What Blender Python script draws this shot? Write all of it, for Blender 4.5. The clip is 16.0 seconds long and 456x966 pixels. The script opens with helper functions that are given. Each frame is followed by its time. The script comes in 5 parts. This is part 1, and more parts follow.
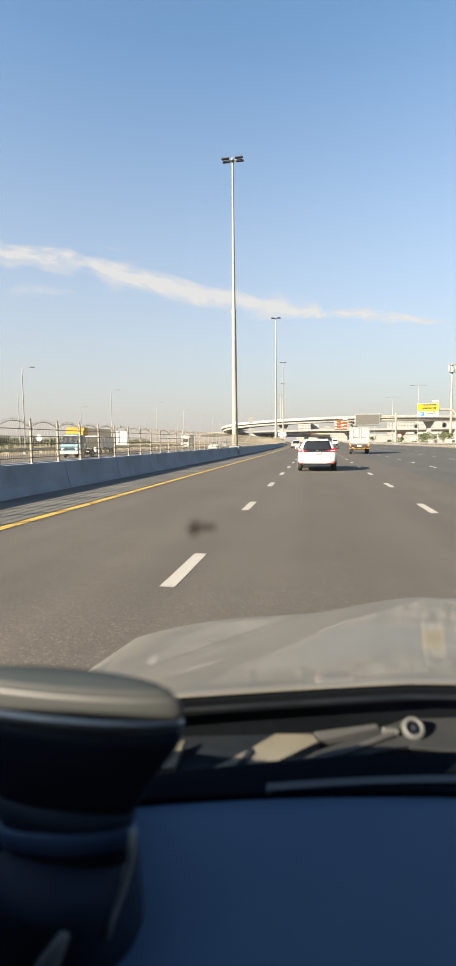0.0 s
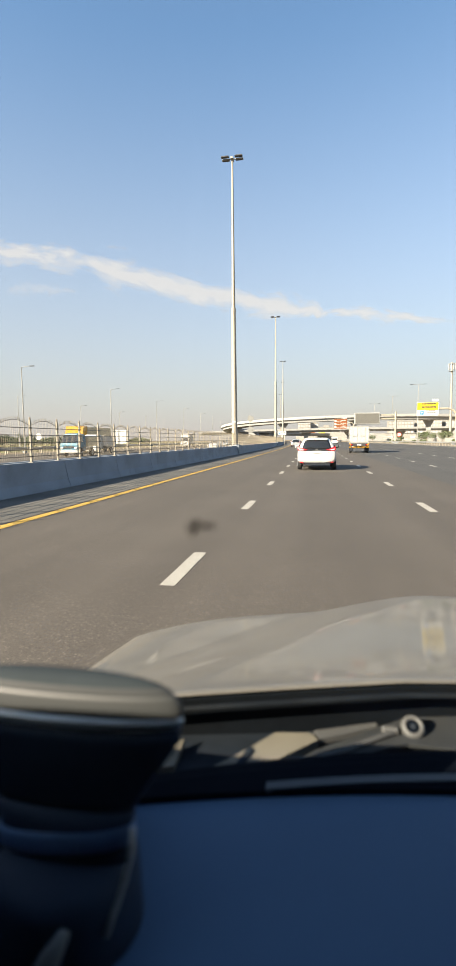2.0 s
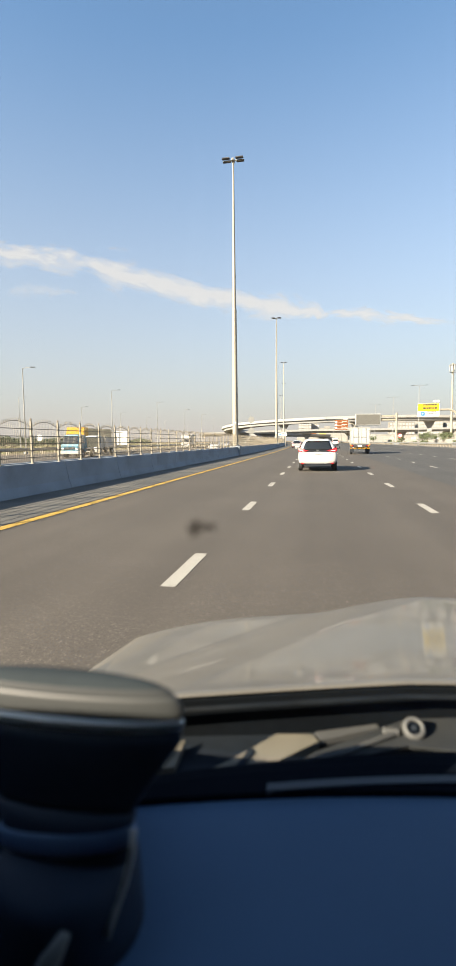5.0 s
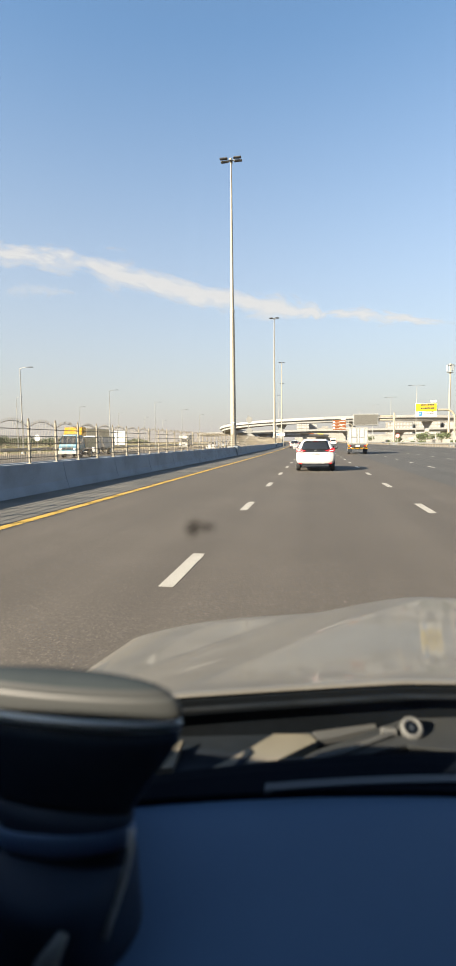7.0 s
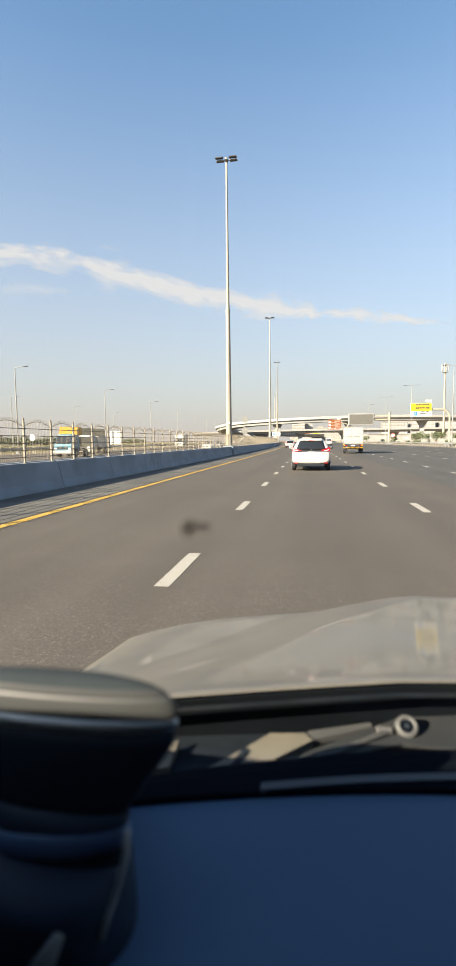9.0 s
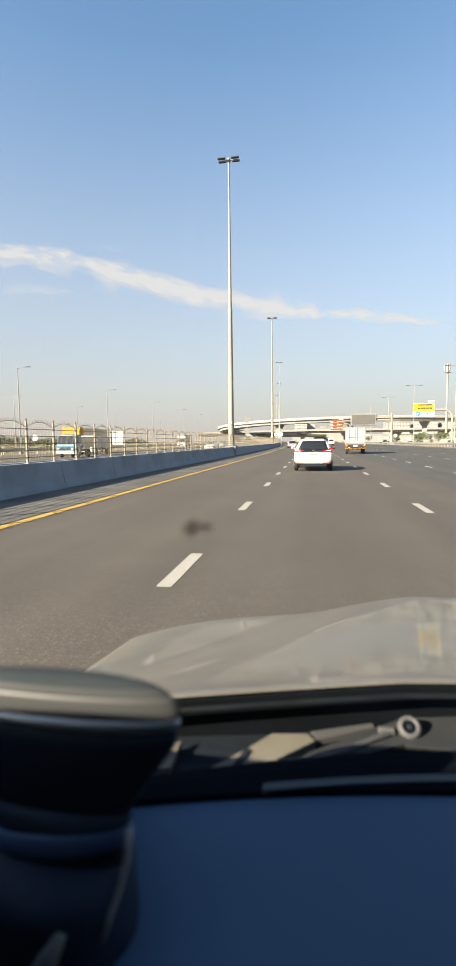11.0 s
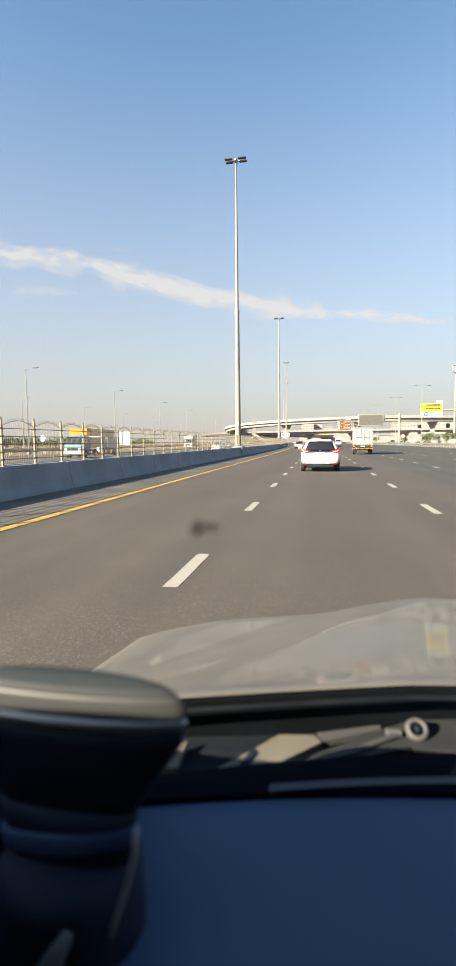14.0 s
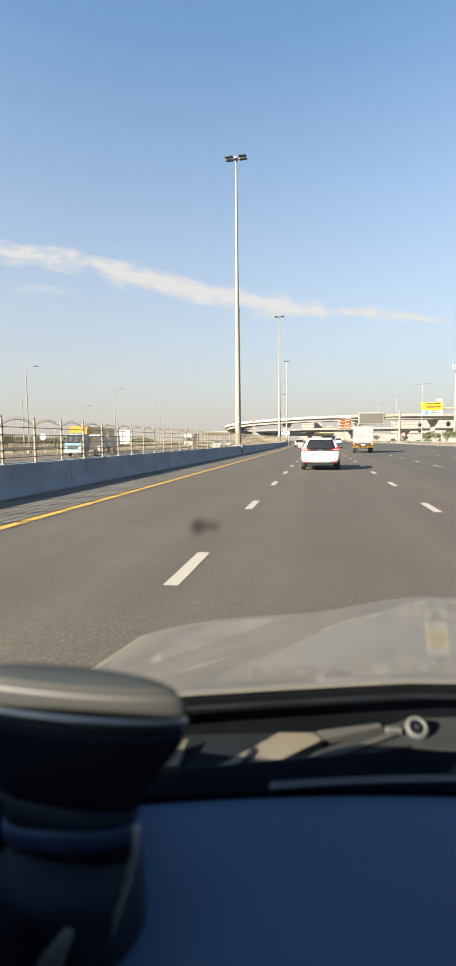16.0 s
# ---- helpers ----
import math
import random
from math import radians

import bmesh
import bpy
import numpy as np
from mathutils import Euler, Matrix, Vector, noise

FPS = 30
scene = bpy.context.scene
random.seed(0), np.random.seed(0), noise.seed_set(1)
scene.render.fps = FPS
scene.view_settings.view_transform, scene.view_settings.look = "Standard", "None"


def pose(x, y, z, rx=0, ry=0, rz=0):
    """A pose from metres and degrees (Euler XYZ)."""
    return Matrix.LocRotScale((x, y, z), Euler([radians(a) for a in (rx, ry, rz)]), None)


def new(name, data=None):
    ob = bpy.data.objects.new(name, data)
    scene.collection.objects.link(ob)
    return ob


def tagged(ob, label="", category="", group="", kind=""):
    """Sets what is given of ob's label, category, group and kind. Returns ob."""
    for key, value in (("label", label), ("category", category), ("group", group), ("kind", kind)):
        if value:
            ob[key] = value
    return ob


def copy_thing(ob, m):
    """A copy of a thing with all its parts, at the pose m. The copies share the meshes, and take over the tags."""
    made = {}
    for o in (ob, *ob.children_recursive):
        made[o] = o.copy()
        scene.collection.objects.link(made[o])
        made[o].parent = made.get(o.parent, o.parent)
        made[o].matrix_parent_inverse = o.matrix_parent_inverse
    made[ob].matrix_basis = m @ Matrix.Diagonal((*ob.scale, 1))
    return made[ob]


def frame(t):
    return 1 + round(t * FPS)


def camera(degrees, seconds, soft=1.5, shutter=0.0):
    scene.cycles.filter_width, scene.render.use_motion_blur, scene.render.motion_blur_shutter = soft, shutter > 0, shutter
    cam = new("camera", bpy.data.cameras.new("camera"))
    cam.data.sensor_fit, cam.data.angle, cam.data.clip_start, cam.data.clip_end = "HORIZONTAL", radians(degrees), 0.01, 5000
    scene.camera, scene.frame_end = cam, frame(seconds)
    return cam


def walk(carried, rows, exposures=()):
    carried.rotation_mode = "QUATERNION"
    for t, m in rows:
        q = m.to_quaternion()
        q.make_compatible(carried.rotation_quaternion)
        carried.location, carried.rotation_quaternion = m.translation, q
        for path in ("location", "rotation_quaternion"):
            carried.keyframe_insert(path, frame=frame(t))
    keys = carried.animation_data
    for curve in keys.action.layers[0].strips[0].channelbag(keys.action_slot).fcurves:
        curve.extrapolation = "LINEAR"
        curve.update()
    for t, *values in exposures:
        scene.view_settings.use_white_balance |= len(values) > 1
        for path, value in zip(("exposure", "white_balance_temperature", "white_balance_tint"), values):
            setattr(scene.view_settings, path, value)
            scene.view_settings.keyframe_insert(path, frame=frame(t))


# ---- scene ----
cam = camera(50.0, 16.0, soft=1.2)
# focused far down the road: the dashboard an arm's length away is soft
cam.data.dof.use_dof, cam.data.dof.focus_distance, cam.data.dof.aperture_fstop = True, 40.0, 6.8

# The car glides in its lane; the viewpoint sits beside the driver's head and sways slightly.
EYE = (0.0, 0.0, 1.40)
SWAY = [(0.0, 0.69, 0.05), (0.5, 0.65, 0.14), (1.0, 0.77, -0.08), (1.5, 0.62, 0.02), (2.0, 0.65, -0.08), (2.5, 0.46, 0.00), (3.0, 0.50, 0.15),
        (3.5, 0.69, 0.08), (4.3, 0.72, 0.06), (5.2, 0.75, 0.04), (6.0, 0.77, 0.03), (6.5, 0.12, 0.05), (7.0, 0.50, 0.05), (7.5, 0.25, 0.03),
        (8.0, 0.32, 0.03), (8.5, 0.08, 0.05), (9.0, 0.00, 0.00), (9.8, 0.06, 0.02), (10.7, 0.20, 0.04), (11.5, 0.35, 0.05), (12.0, 0.50, 0.17),
        (12.5, 0.81, 0.05), (13.0, 0.85, 0.12), (13.5, 1.00, 0.00), (14.0, 1.05, 0.10), (14.5, 1.13, 0.11), (15.0, 1.08, 0.05), (15.5, 1.06, 0.10),
        (16.0, 1.08, -0.08)]
walk(cam, [(t, pose(EYE[0], EYE[1], EYE[2], 90 - 4.90 + dp, 0.58, 9.43 + dy)) for t, dy, dp in SWAY], [(0.0, 1.97, 6950, 12), (16.0, 1.97, 6950, 12)])

# ---- light ----
SUN_TO = Vector((0.73, 0.68, 0.0)).normalized()     # heading of the shadows on the ground
SUN_UP = radians(27.3)
world = bpy.data.worlds.new("world")
scene.world = world
world.use_nodes = True
wn = world.node_tree
sky = wn.nodes.new("ShaderNodeTexSky")
sky.sky_type = 'NISHITA'
sky.sun_disc = False
sky.sun_elevation = SUN_UP
sky.sun_rotation = math.atan2(-SUN_TO.x, -SUN_TO.y)
sky.air_density, sky.dust_density, sky.ozone_density = 1.0, 1.0, 2.4
# desert haze: the sky pales evenly towards the horizon all round
SKY_STRENGTH, HAZE = 0.074, (0.173, 0.1635, 0.1630)
wco, wsep = wn.nodes.new("ShaderNodeTexCoord"), wn.nodes.new("ShaderNodeSeparateXYZ")
wn.links.new(wco.outputs["Generated"], wsep.inputs[0])
fall = wn.nodes.new("ShaderNodeMapRange")
fall.inputs[1].default_value, fall.inputs[2].default_value, fall.inputs[3].default_value, fall.inputs[4].default_value = 0.0, 0.62, 1.0, 0.0
wn.links.new(wsep.outputs[2], fall.inputs[0])
power = wn.nodes.new("ShaderNodeMath")
power.operation = 'POWER'
power.inputs[1].default_value = 1.18
wn.links.new(fall.outputs[0], power.inputs[0])
haze = wn.nodes.new("ShaderNodeMix")
haze.data_type = 'RGBA'
haze.inputs[7].default_value = (*[c / SKY_STRENGTH for c in HAZE], 1)
wn.links.new(power.outputs[0], haze.inputs[0])
tint = wn.nodes.new("ShaderNodeMix")
tint.data_type, tint.blend_type = 'RGBA', 'MULTIPLY'
tint.inputs[0].default_value, tint.inputs[7].default_value = 1.0, (0.898, 1.016, 1.046, 1)
wn.links.new(sky.outputs[0], tint.inputs[6])
wn.links.new(tint.outputs[2], haze.inputs[6])
wn.links.new(haze.outputs[2], wn.nodes["Background"].inputs[0])
wn.nodes["Background"].inputs["Strength"].default_value = SKY_STRENGTH
sun = new("sun", bpy.data.lights.new("sun", 'SUN'))
sun.data.energy, sun.data.angle, sun.data.color = 5.0, radians(0.53), (1.0, 0.895, 0.74)
sun_way = Vector((SUN_TO.x * math.cos(SUN_UP), SUN_TO.y * math.cos(SUN_UP), -math.sin(SUN_UP)))
sun.matrix_world = Matrix.Translation((-60, -60, 50)) @ sun_way.to_track_quat("-Z", "Y").to_matrix().to_4x4()


# ---- materials ----
def mat(name, rgb, rough=0.6, metal=0.0, vary=0.12, scale=6.0, bump=0.0, fine=60.0, coat=0.0, spec=0.5, dirt=None, dirt_scale=0.6, dirt_amount=0.4, coat_rough=0.08):
    """A node material with variation at two scales, optional bump and a second colour in patches."""
    m = bpy.data.materials.new(name)
    m.use_nodes = True
    t = m.node_tree
    b = t.nodes["Principled BSDF"]
    co = t.nodes.new("ShaderNodeTexCoord")
    n1, n2 = t.nodes.new("ShaderNodeTexNoise"), t.nodes.new("ShaderNodeTexNoise")
    n1.inputs["Scale"].default_value, n2.inputs["Scale"].default_value = scale, fine
    n1.inputs["Detail"].default_value, n2.inputs["Detail"].default_value = 5, 3
    for n in (n1, n2):
        t.links.new(co.outputs["Object"], n.inputs["Vector"])
    add = t.nodes.new("ShaderNodeMath")
    add.operation = 'MULTIPLY_ADD'
    t.links.new(n1.outputs["Fac"], add.inputs[0])
    add.inputs[1].default_value = 0.6
    half = t.nodes.new("ShaderNodeMath")
    half.operation = 'MULTIPLY'
    half.inputs[1].default_value = 0.4
    t.links.new(n2.outputs["Fac"], half.inputs[0])
    t.links.new(half.outputs[0], add.inputs[2])
    ramp = t.nodes.new("ShaderNodeValToRGB")
    ramp.color_ramp.elements[0].position, ramp.color_ramp.elements[1].position = 0.34, 0.66
    ramp.color_ramp.elements[0].color = (*[c * (1 - vary) for c in rgb], 1)
    ramp.color_ramp.elements[1].color = (*[min(1, c * (1 + vary)) for c in rgb], 1)
    t.links.new(add.outputs[0], ramp.inputs[0])
    last = ramp.outputs[0]
    if dirt:
        n3 = t.nodes.new("ShaderNodeTexNoise")
        n3.inputs["Scale"].default_value, n3.inputs["Detail"].default_value = dirt_scale, 6
        t.links.new(co.outputs["Object"], n3.inputs["Vector"])
        r3 = t.nodes.new("ShaderNodeMapRange")
        r3.inputs[1].default_value, r3.inputs[2].default_value, r3.inputs[4].default_value = 0.45, 0.70, dirt_amount
        t.links.new(n3.outputs["Fac"], r3.inputs[0])
        mx = t.nodes.new("ShaderNodeMix")
        mx.data_type = 'RGBA'
        t.links.new(r3.outputs[0], mx.inputs[0])
        t.links.new(last, mx.inputs[6])
        mx.inputs[7].default_value = (*dirt, 1)
        last = mx.outputs[2]
    t.links.new(last, b.inputs["Base Color"])
    b.inputs["Roughness"].default_value, b.inputs["Metallic"].default_value = rough, metal
    b.inputs["Coat Weight"].default_value = coat
    b.inputs["Coat Roughness"].default_value = coat_rough
    b.inputs["Specular IOR Level"].default_value = spec
    if bump:
        bp = t.nodes.new("ShaderNodeBump")
        bp.inputs["Strength"].default_value, bp.inputs["Distance"].default_value = bump, 0.01
        t.links.new(n2.outputs["Fac"], bp.inputs["Height"])
        t.links.new(bp.outputs[0], b.inputs["Normal"])
    return m


def asphalt_mat(name="asphalt", rgb=(0.0685, 0.0580, 0.0485)):
    """Grey-brown asphalt: pale and dark stone specks, wheel tracks worn smooth along the lanes, long faint stains."""
    m = mat(name, rgb, 0.85, vary=0.13, scale=0.35, fine=30.0, bump=0.35, spec=0.3)
    t = m.node_tree
    b = t.nodes["Principled BSDF"]
    base = b.inputs["Base Color"].links[0].from_socket
    co = t.nodes.new("ShaderNodeTexCoord")
    vo = t.nodes.new("ShaderNodeTexVoronoi")
    vo.inputs["Scale"].default_value = 105
    lie = t.nodes.new("ShaderNodeMapping")
    lie.inputs["Scale"].default_value = (1.0, 0.62, 1.0)
    t.links.new(co.outputs["Object"], lie.inputs["Vector"])
    t.links.new(lie.outputs[0], vo.inputs["Vector"])
    sep = t.nodes.new("ShaderNodeSeparateColor")
    t.links.new(vo.outputs["Color"], sep.inputs[0])
    ramp = t.nodes.new("ShaderNodeValToRGB")
    e = ramp.color_ramp.elements
    e[0].position, e[0].color = 0.0, (0.42, 0.42, 0.42, 1)
    e[1].position, e[1].color = 1.0, (1.0, 1.0, 1.0, 1)
    for pos, v in ((0.25, 0.48), (0.90, 0.54), (0.95, 0.74)):
        k = e.new(pos)
        k.color = (v, v, v, 1)
    t.links.new(sep.outputs[0], ramp.inputs[0])
    speck = t.nodes.new("ShaderNodeMath")
    speck.operation = 'MULTIPLY'
    speck.inputs[1].default_value = 1.9
    t.links.new(ramp.outputs[0], speck.inputs[0])
    st = t.nodes.new("ShaderNodeMapping")
    st.inputs["Scale"].default_value = (1.1, 0.03, 1)
    t.links.new(co.outputs["Object"], st.inputs["Vector"])
    sn = t.nodes.new("ShaderNodeTexNoise")
    sn.inputs["Scale"].default_value, sn.inputs["Detail"].default_value = 1.0, 4
    t.links.new(st.outputs[0], sn.inputs["Vector"])
    band = t.nodes.new("ShaderNodeMapRange")
    band.inputs[1].default_value, band.inputs[2].default_value, band.inputs[3].default_value, band.inputs[4].default_value = 0.3, 0.7, 0.86, 1.12
    t.links.new(sn.outputs["Fac"], band.inputs[0])
    mul = t.nodes.new("ShaderNodeMath")
    mul.operation = 'MULTIPLY'
    t.links.new(speck.outputs[0], mul.inputs[0])
    t.links.new(band.outputs[0], mul.inputs[1])
    sc = t.nodes.new("ShaderNodeVectorMath")
    sc.operation = 'SCALE'
    t.links.new(base, sc.inputs[0])
    t.links.new(mul.outputs[0], sc.inputs["Scale"])
    t.links.new(sc.outputs[0], b.inputs["Base Color"])
    return m


def glass_mat(name, tint=(0.02, 0.025, 0.03), clear=0.0):
    """Dark vehicle glass, or with clear a pane that lets the view through and mirrors faintly."""
    m = bpy.data.materials.new(name)
    m.use_nodes = True
    t = m.node_tree
    b = t.nodes["Principled BSDF"]
    b.inputs["Base Color"].default_value = (*tint, 1)
    b.inputs["Roughness"].default_value = 0.06
    if clear:
        tr, gl, mx = (t.nodes.new(n) for n in ("ShaderNodeBsdfTransparent", "ShaderNodeBsdfGlossy", "ShaderNodeMixShader"))
        gl.inputs["Roughness"].default_value = 0.02
        tr.inputs["Color"].default_value = (0.96, 0.98, 0.97, 1)
        mx.inputs[0].default_value = 0.02
        t.links.new(tr.outputs[0], mx.inputs[1])
        t.links.new(gl.outputs[0], mx.inputs[2])
        t.links.new(mx.outputs[0], t.nodes["Material Output"].inputs["Surface"])
    return m


def leaf_mat(name, rgb):
    m = mat(name, rgb, 0.7, vary=0.2, scale=2, fine=20)
    t = m.node_tree
    b = t.nodes["Principled BSDF"]
    base = b.inputs["Base Color"].links[0].from_socket
    geo = t.nodes.new("ShaderNodeNewGeometry")
    mr = t.nodes.new("ShaderNodeMapRange")
    mr.inputs[3].default_value, mr.inputs[4].default_value = 0.6, 1.5
    t.links.new(geo.outputs["Random Per Island"], mr.inputs[0])
    sc = t.nodes.new("ShaderNodeVectorMath")
    sc.operation = 'SCALE'
    t.links.new(base, sc.inputs[0])
    t.links.new(mr.outputs[0], sc.inputs["Scale"])
    t.links.new(sc.outputs[0], b.inputs["Base Color"])
    return m


M = dict(
    asphalt=asphalt_mat(),
    asphalt_grey=asphalt_mat("grey asphalt", (0.0555, 0.0520, 0.0485)),
    shoulder=mat("shoulder asphalt", (0.098, 0.092, 0.083), 0.9, vary=0.18, scale=0.5, fine=45, bump=0.3, spec=0.25, dirt=(0.19, 0.168, 0.138), dirt_scale=0.5, dirt_amount=0.45),
    sand=mat("sand", (0.186, 0.149, 0.105), 0.95, vary=0.2, scale=0.05, fine=1.5, bump=0.2, spec=0.1, dirt=(0.25, 0.22, 0.13), dirt_scale=0.03, dirt_amount=0.6),
    field=mat("dry olive field", (0.116, 0.108, 0.055), 0.95, vary=0.25, scale=0.08, fine=2.5, bump=0.3, spec=0.1, dirt=(0.34, 0.27, 0.18), dirt_scale=0.05, dirt_amount=0.9),
    picket=mat("pale picket paint", (0.215, 0.178, 0.128), 0.6, vary=0.08, scale=5),
    gravel=mat("gravel", (0.209, 0.180, 0.146), 0.95, vary=0.22, scale=0.6, fine=14, bump=0.4, spec=0.1),
    white_line=mat("white road paint", (0.281, 0.260, 0.226), 0.8, vary=0.10, scale=4, fine=40, bump=0.25, dirt=(0.27, 0.25, 0.22), dirt_scale=9, dirt_amount=0.4),
    yellow_line=mat("yellow road paint", (0.426, 0.251, 0.028), 0.75, vary=0.10, scale=3, fine=40, bump=0.2, dirt=(0.30, 0.21, 0.08), dirt_scale=5, dirt_amount=0.55),
    concrete=mat("barrier concrete", (0.208, 0.236, 0.266), 0.85, vary=0.12, scale=1.1, fine=26, bump=0.2, dirt=(0.125, 0.136, 0.150), dirt_scale=0.7, dirt_amount=0.75),
    joint=mat("joint", (0.09, 0.085, 0.08), 0.9, vary=0.2),
    fence=mat("cream fence paint", (0.250, 0.220, 0.172), 0.6, vary=0.10, scale=5, fine=40, dirt=(0.16, 0.13, 0.10), dirt_scale=4, dirt_amount=0.4),
    rail=mat("fence rail steel", (0.175, 0.140, 0.100), 0.6, vary=0.2, scale=6, dirt=(0.12, 0.085, 0.06), dirt_scale=3),
    bracket=mat("black bracket", (0.02, 0.02, 0.02), 0.5),
    mast=mat("mast cream steel", (0.275, 0.246, 0.196), 0.55, vary=0.06, scale=0.7, fine=20, dirt=(0.34, 0.29, 0.22), dirt_scale=0.5, dirt_amount=0.4),
    galv=mat("galvanised steel", (0.238, 0.238, 0.231), 0.5, metal=0.35, vary=0.08, scale=3, dirt=(0.36, 0.31, 0.25), dirt_scale=1.5),
    disc_back=mat("dull sign back", (0.165, 0.163, 0.155), 0.6, vary=0.08, scale=3),
    dark_metal=mat("dark metal", (0.05, 0.05, 0.055), 0.45, metal=0.3),
    bridge=mat("pale bridge concrete", (0.262, 0.256, 0.248), 0.8, vary=0.06, scale=0.3, fine=5, dirt=(0.33, 0.31, 0.28), dirt_scale=0.15, dirt_amount=0.5),
    bridge_dark=mat("bridge girder concrete", (0.25, 0.243, 0.235), 0.85, vary=0.08, scale=0.3, fine=5),
    wall_white=mat("whitewashed wall", (0.228, 0.218, 0.202), 0.85, vary=0.06, scale=0.2, fine=4, dirt=(0.36, 0.32, 0.27), dirt_scale=0.1),
    building=mat("building plaster", (0.205, 0.192, 0.175), 0.85, vary=0.07, scale=0.1, fine=2),
    building_dark=mat("building cladding", (0.270, 0.248, 0.238), 0.7, vary=0.1, scale=0.1),
    pane=mat("window glass", (0.336, 0.336, 0.336), 0.25, vary=0.15, scale=0.2),
    car_glass=glass_mat("tinted car glass", (0.015, 0.017, 0.020)),
    screen=glass_mat("windscreen glass", clear=1.0),
    white_paint=mat("white car paint", (0.415, 0.410, 0.400), 0.35, vary=0.02, scale=2, coat=0.6),
    silver_paint=mat("silver car paint", (0.370, 0.385, 0.399), 0.35, metal=0.4, vary=0.03, coat=0.6),
    grey_paint=mat("dark grey car paint", (0.10, 0.105, 0.11), 0.35, metal=0.3, vary=0.04, coat=0.6),
    blue_paint=mat("light blue truck paint", (0.018, 0.112, 0.170), 0.5, vary=0.08, coat=0.1),
    yellow_paint=mat("yellow truck paint", (0.36, 0.180, 0.004), 0.7, vary=0.06, spec=0.2),
    box_white=mat("white box panel", (0.312, 0.312, 0.305), 0.5, vary=0.05, scale=1.5, dirt=(0.30, 0.285, 0.26), dirt_scale=1.2, dirt_amount=0.35),
    box_tan=mat("tan tarpaulin", (0.50, 0.40, 0.25), 0.8, vary=0.08, scale=1.2, bump=0.2, fine=12),
    tyre=mat("tyre rubber", (0.022, 0.022, 0.023), 0.85, vary=0.15),
    rim=mat("alloy", (0.40, 0.40, 0.41), 0.35, metal=0.7),
    plastic=mat("black plastic", (0.013, 0.016, 0.022), 0.6, spec=0.3),
    tail=mat("red lamp lens", (0.36, 0.015, 0.018), 0.15, coat=0.5),
    amber=mat("amber lamp lens", (0.8, 0.30, 0.03), 0.2, coat=0.5),
    head=mat("clear lamp lens", (0.75, 0.77, 0.78), 0.1, coat=0.8),
    plate=mat("white plate", (0.554, 0.547, 0.532), 0.5, vary=0.02),
    ink=mat("dark ink", (0.03, 0.03, 0.035), 0.6),
    brown_sign=mat("brown sign sheet", (0.189, 0.058, 0.017), 0.45, vary=0.05, scale=1),
    yellow_sign=mat("yellow sign sheet", (0.487, 0.339, 0.017), 0.45, vary=0.04, scale=1),
    white_sign=mat("white sign sheet", (0.592, 0.592, 0.577), 0.45, vary=0.03, scale=1),
    blue_sign=mat("blue sign sheet", (0.03, 0.16, 0.42), 0.45, vary=0.05),
    red_sign=mat("red sign sheet", (0.55, 0.05, 0.04), 0.45, vary=0.05),
    led=mat("unlit display", (0.10, 0.095, 0.085), 0.6, vary=0.10, scale=4, fine=30),
    leaf=leaf_mat("leaves", (0.072, 0.089, 0.038)),
    leaf_dark=leaf_mat("dark leaves", (0.047, 0.061, 0.029)),
    scrub=leaf_mat("dry scrub", (0.136, 0.128, 0.060)),
    bark=mat("bark", (0.16, 0.12, 0.085), 0.9, vary=0.2, scale=5, bump=0.3),
    bonnet=mat("dusty beige bonnet paint", (0.105, 0.095, 0.080), 0.55, metal=0.10, vary=0.14, scale=5, fine=160, coat=0.40, bump=0.02, dirt=(0.142, 0.130, 0.110), dirt_scale=9.0, dirt_amount=0.5, coat_rough=0.055),
    dash=mat("dashboard vinyl", (0.042, 0.083, 0.144), 0.85, vary=0.08, scale=5, fine=500, bump=0.05, spec=0.25),
    seal=mat("black window seal", (0.0025, 0.004, 0.007), 0.95, vary=0.1, spec=0.03),
    cowl=mat("grey cowl plastic", (0.008, 0.012, 0.018), 0.75, spec=0.2, vary=0.25, scale=9, dirt=(0.016, 0.019, 0.023), dirt_scale=7, dirt_amount=0.5),
    arm=mat("dusty wiper arm plastic", (0.022, 0.024, 0.026), 0.6, vary=0.15, scale=12, dirt=(0.038, 0.037, 0.034), dirt_scale=14, dirt_amount=0.5),
    wiper=mat("grey wiper plastic", (0.060, 0.060, 0.060), 0.6, vary=0.1, scale=12),
    # pod cap: shoulder tone between rim and top, part of a painted shading gradient
    pod_mid_shade=mat("half-shaded silver plastic", (0.0275, 0.0315, 0.0330), 0.6, vary=0.03, scale=10, spec=0.25),
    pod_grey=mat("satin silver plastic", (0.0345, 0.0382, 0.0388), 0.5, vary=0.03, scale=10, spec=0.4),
    # sky sheen on the stem ring, put into its blue colour
    pod_sheen=mat("blue sky-sheen plastic", (0.095, 0.160, 0.280), 0.4, vary=0.05, scale=10, spec=0.5),
    pod_black=mat("black pod plastic", (0.014, 0.025, 0.044), 0.6, vary=0.05, scale=10, spec=0.2),
    dust_metal=mat("dust-coated sheet metal", (0.128, 0.115, 0.092), 0.8, vary=0.14, scale=14, fine=120, spec=0.2, dirt=(0.085, 0.076, 0.060), dirt_scale=12, dirt_amount=0.5),
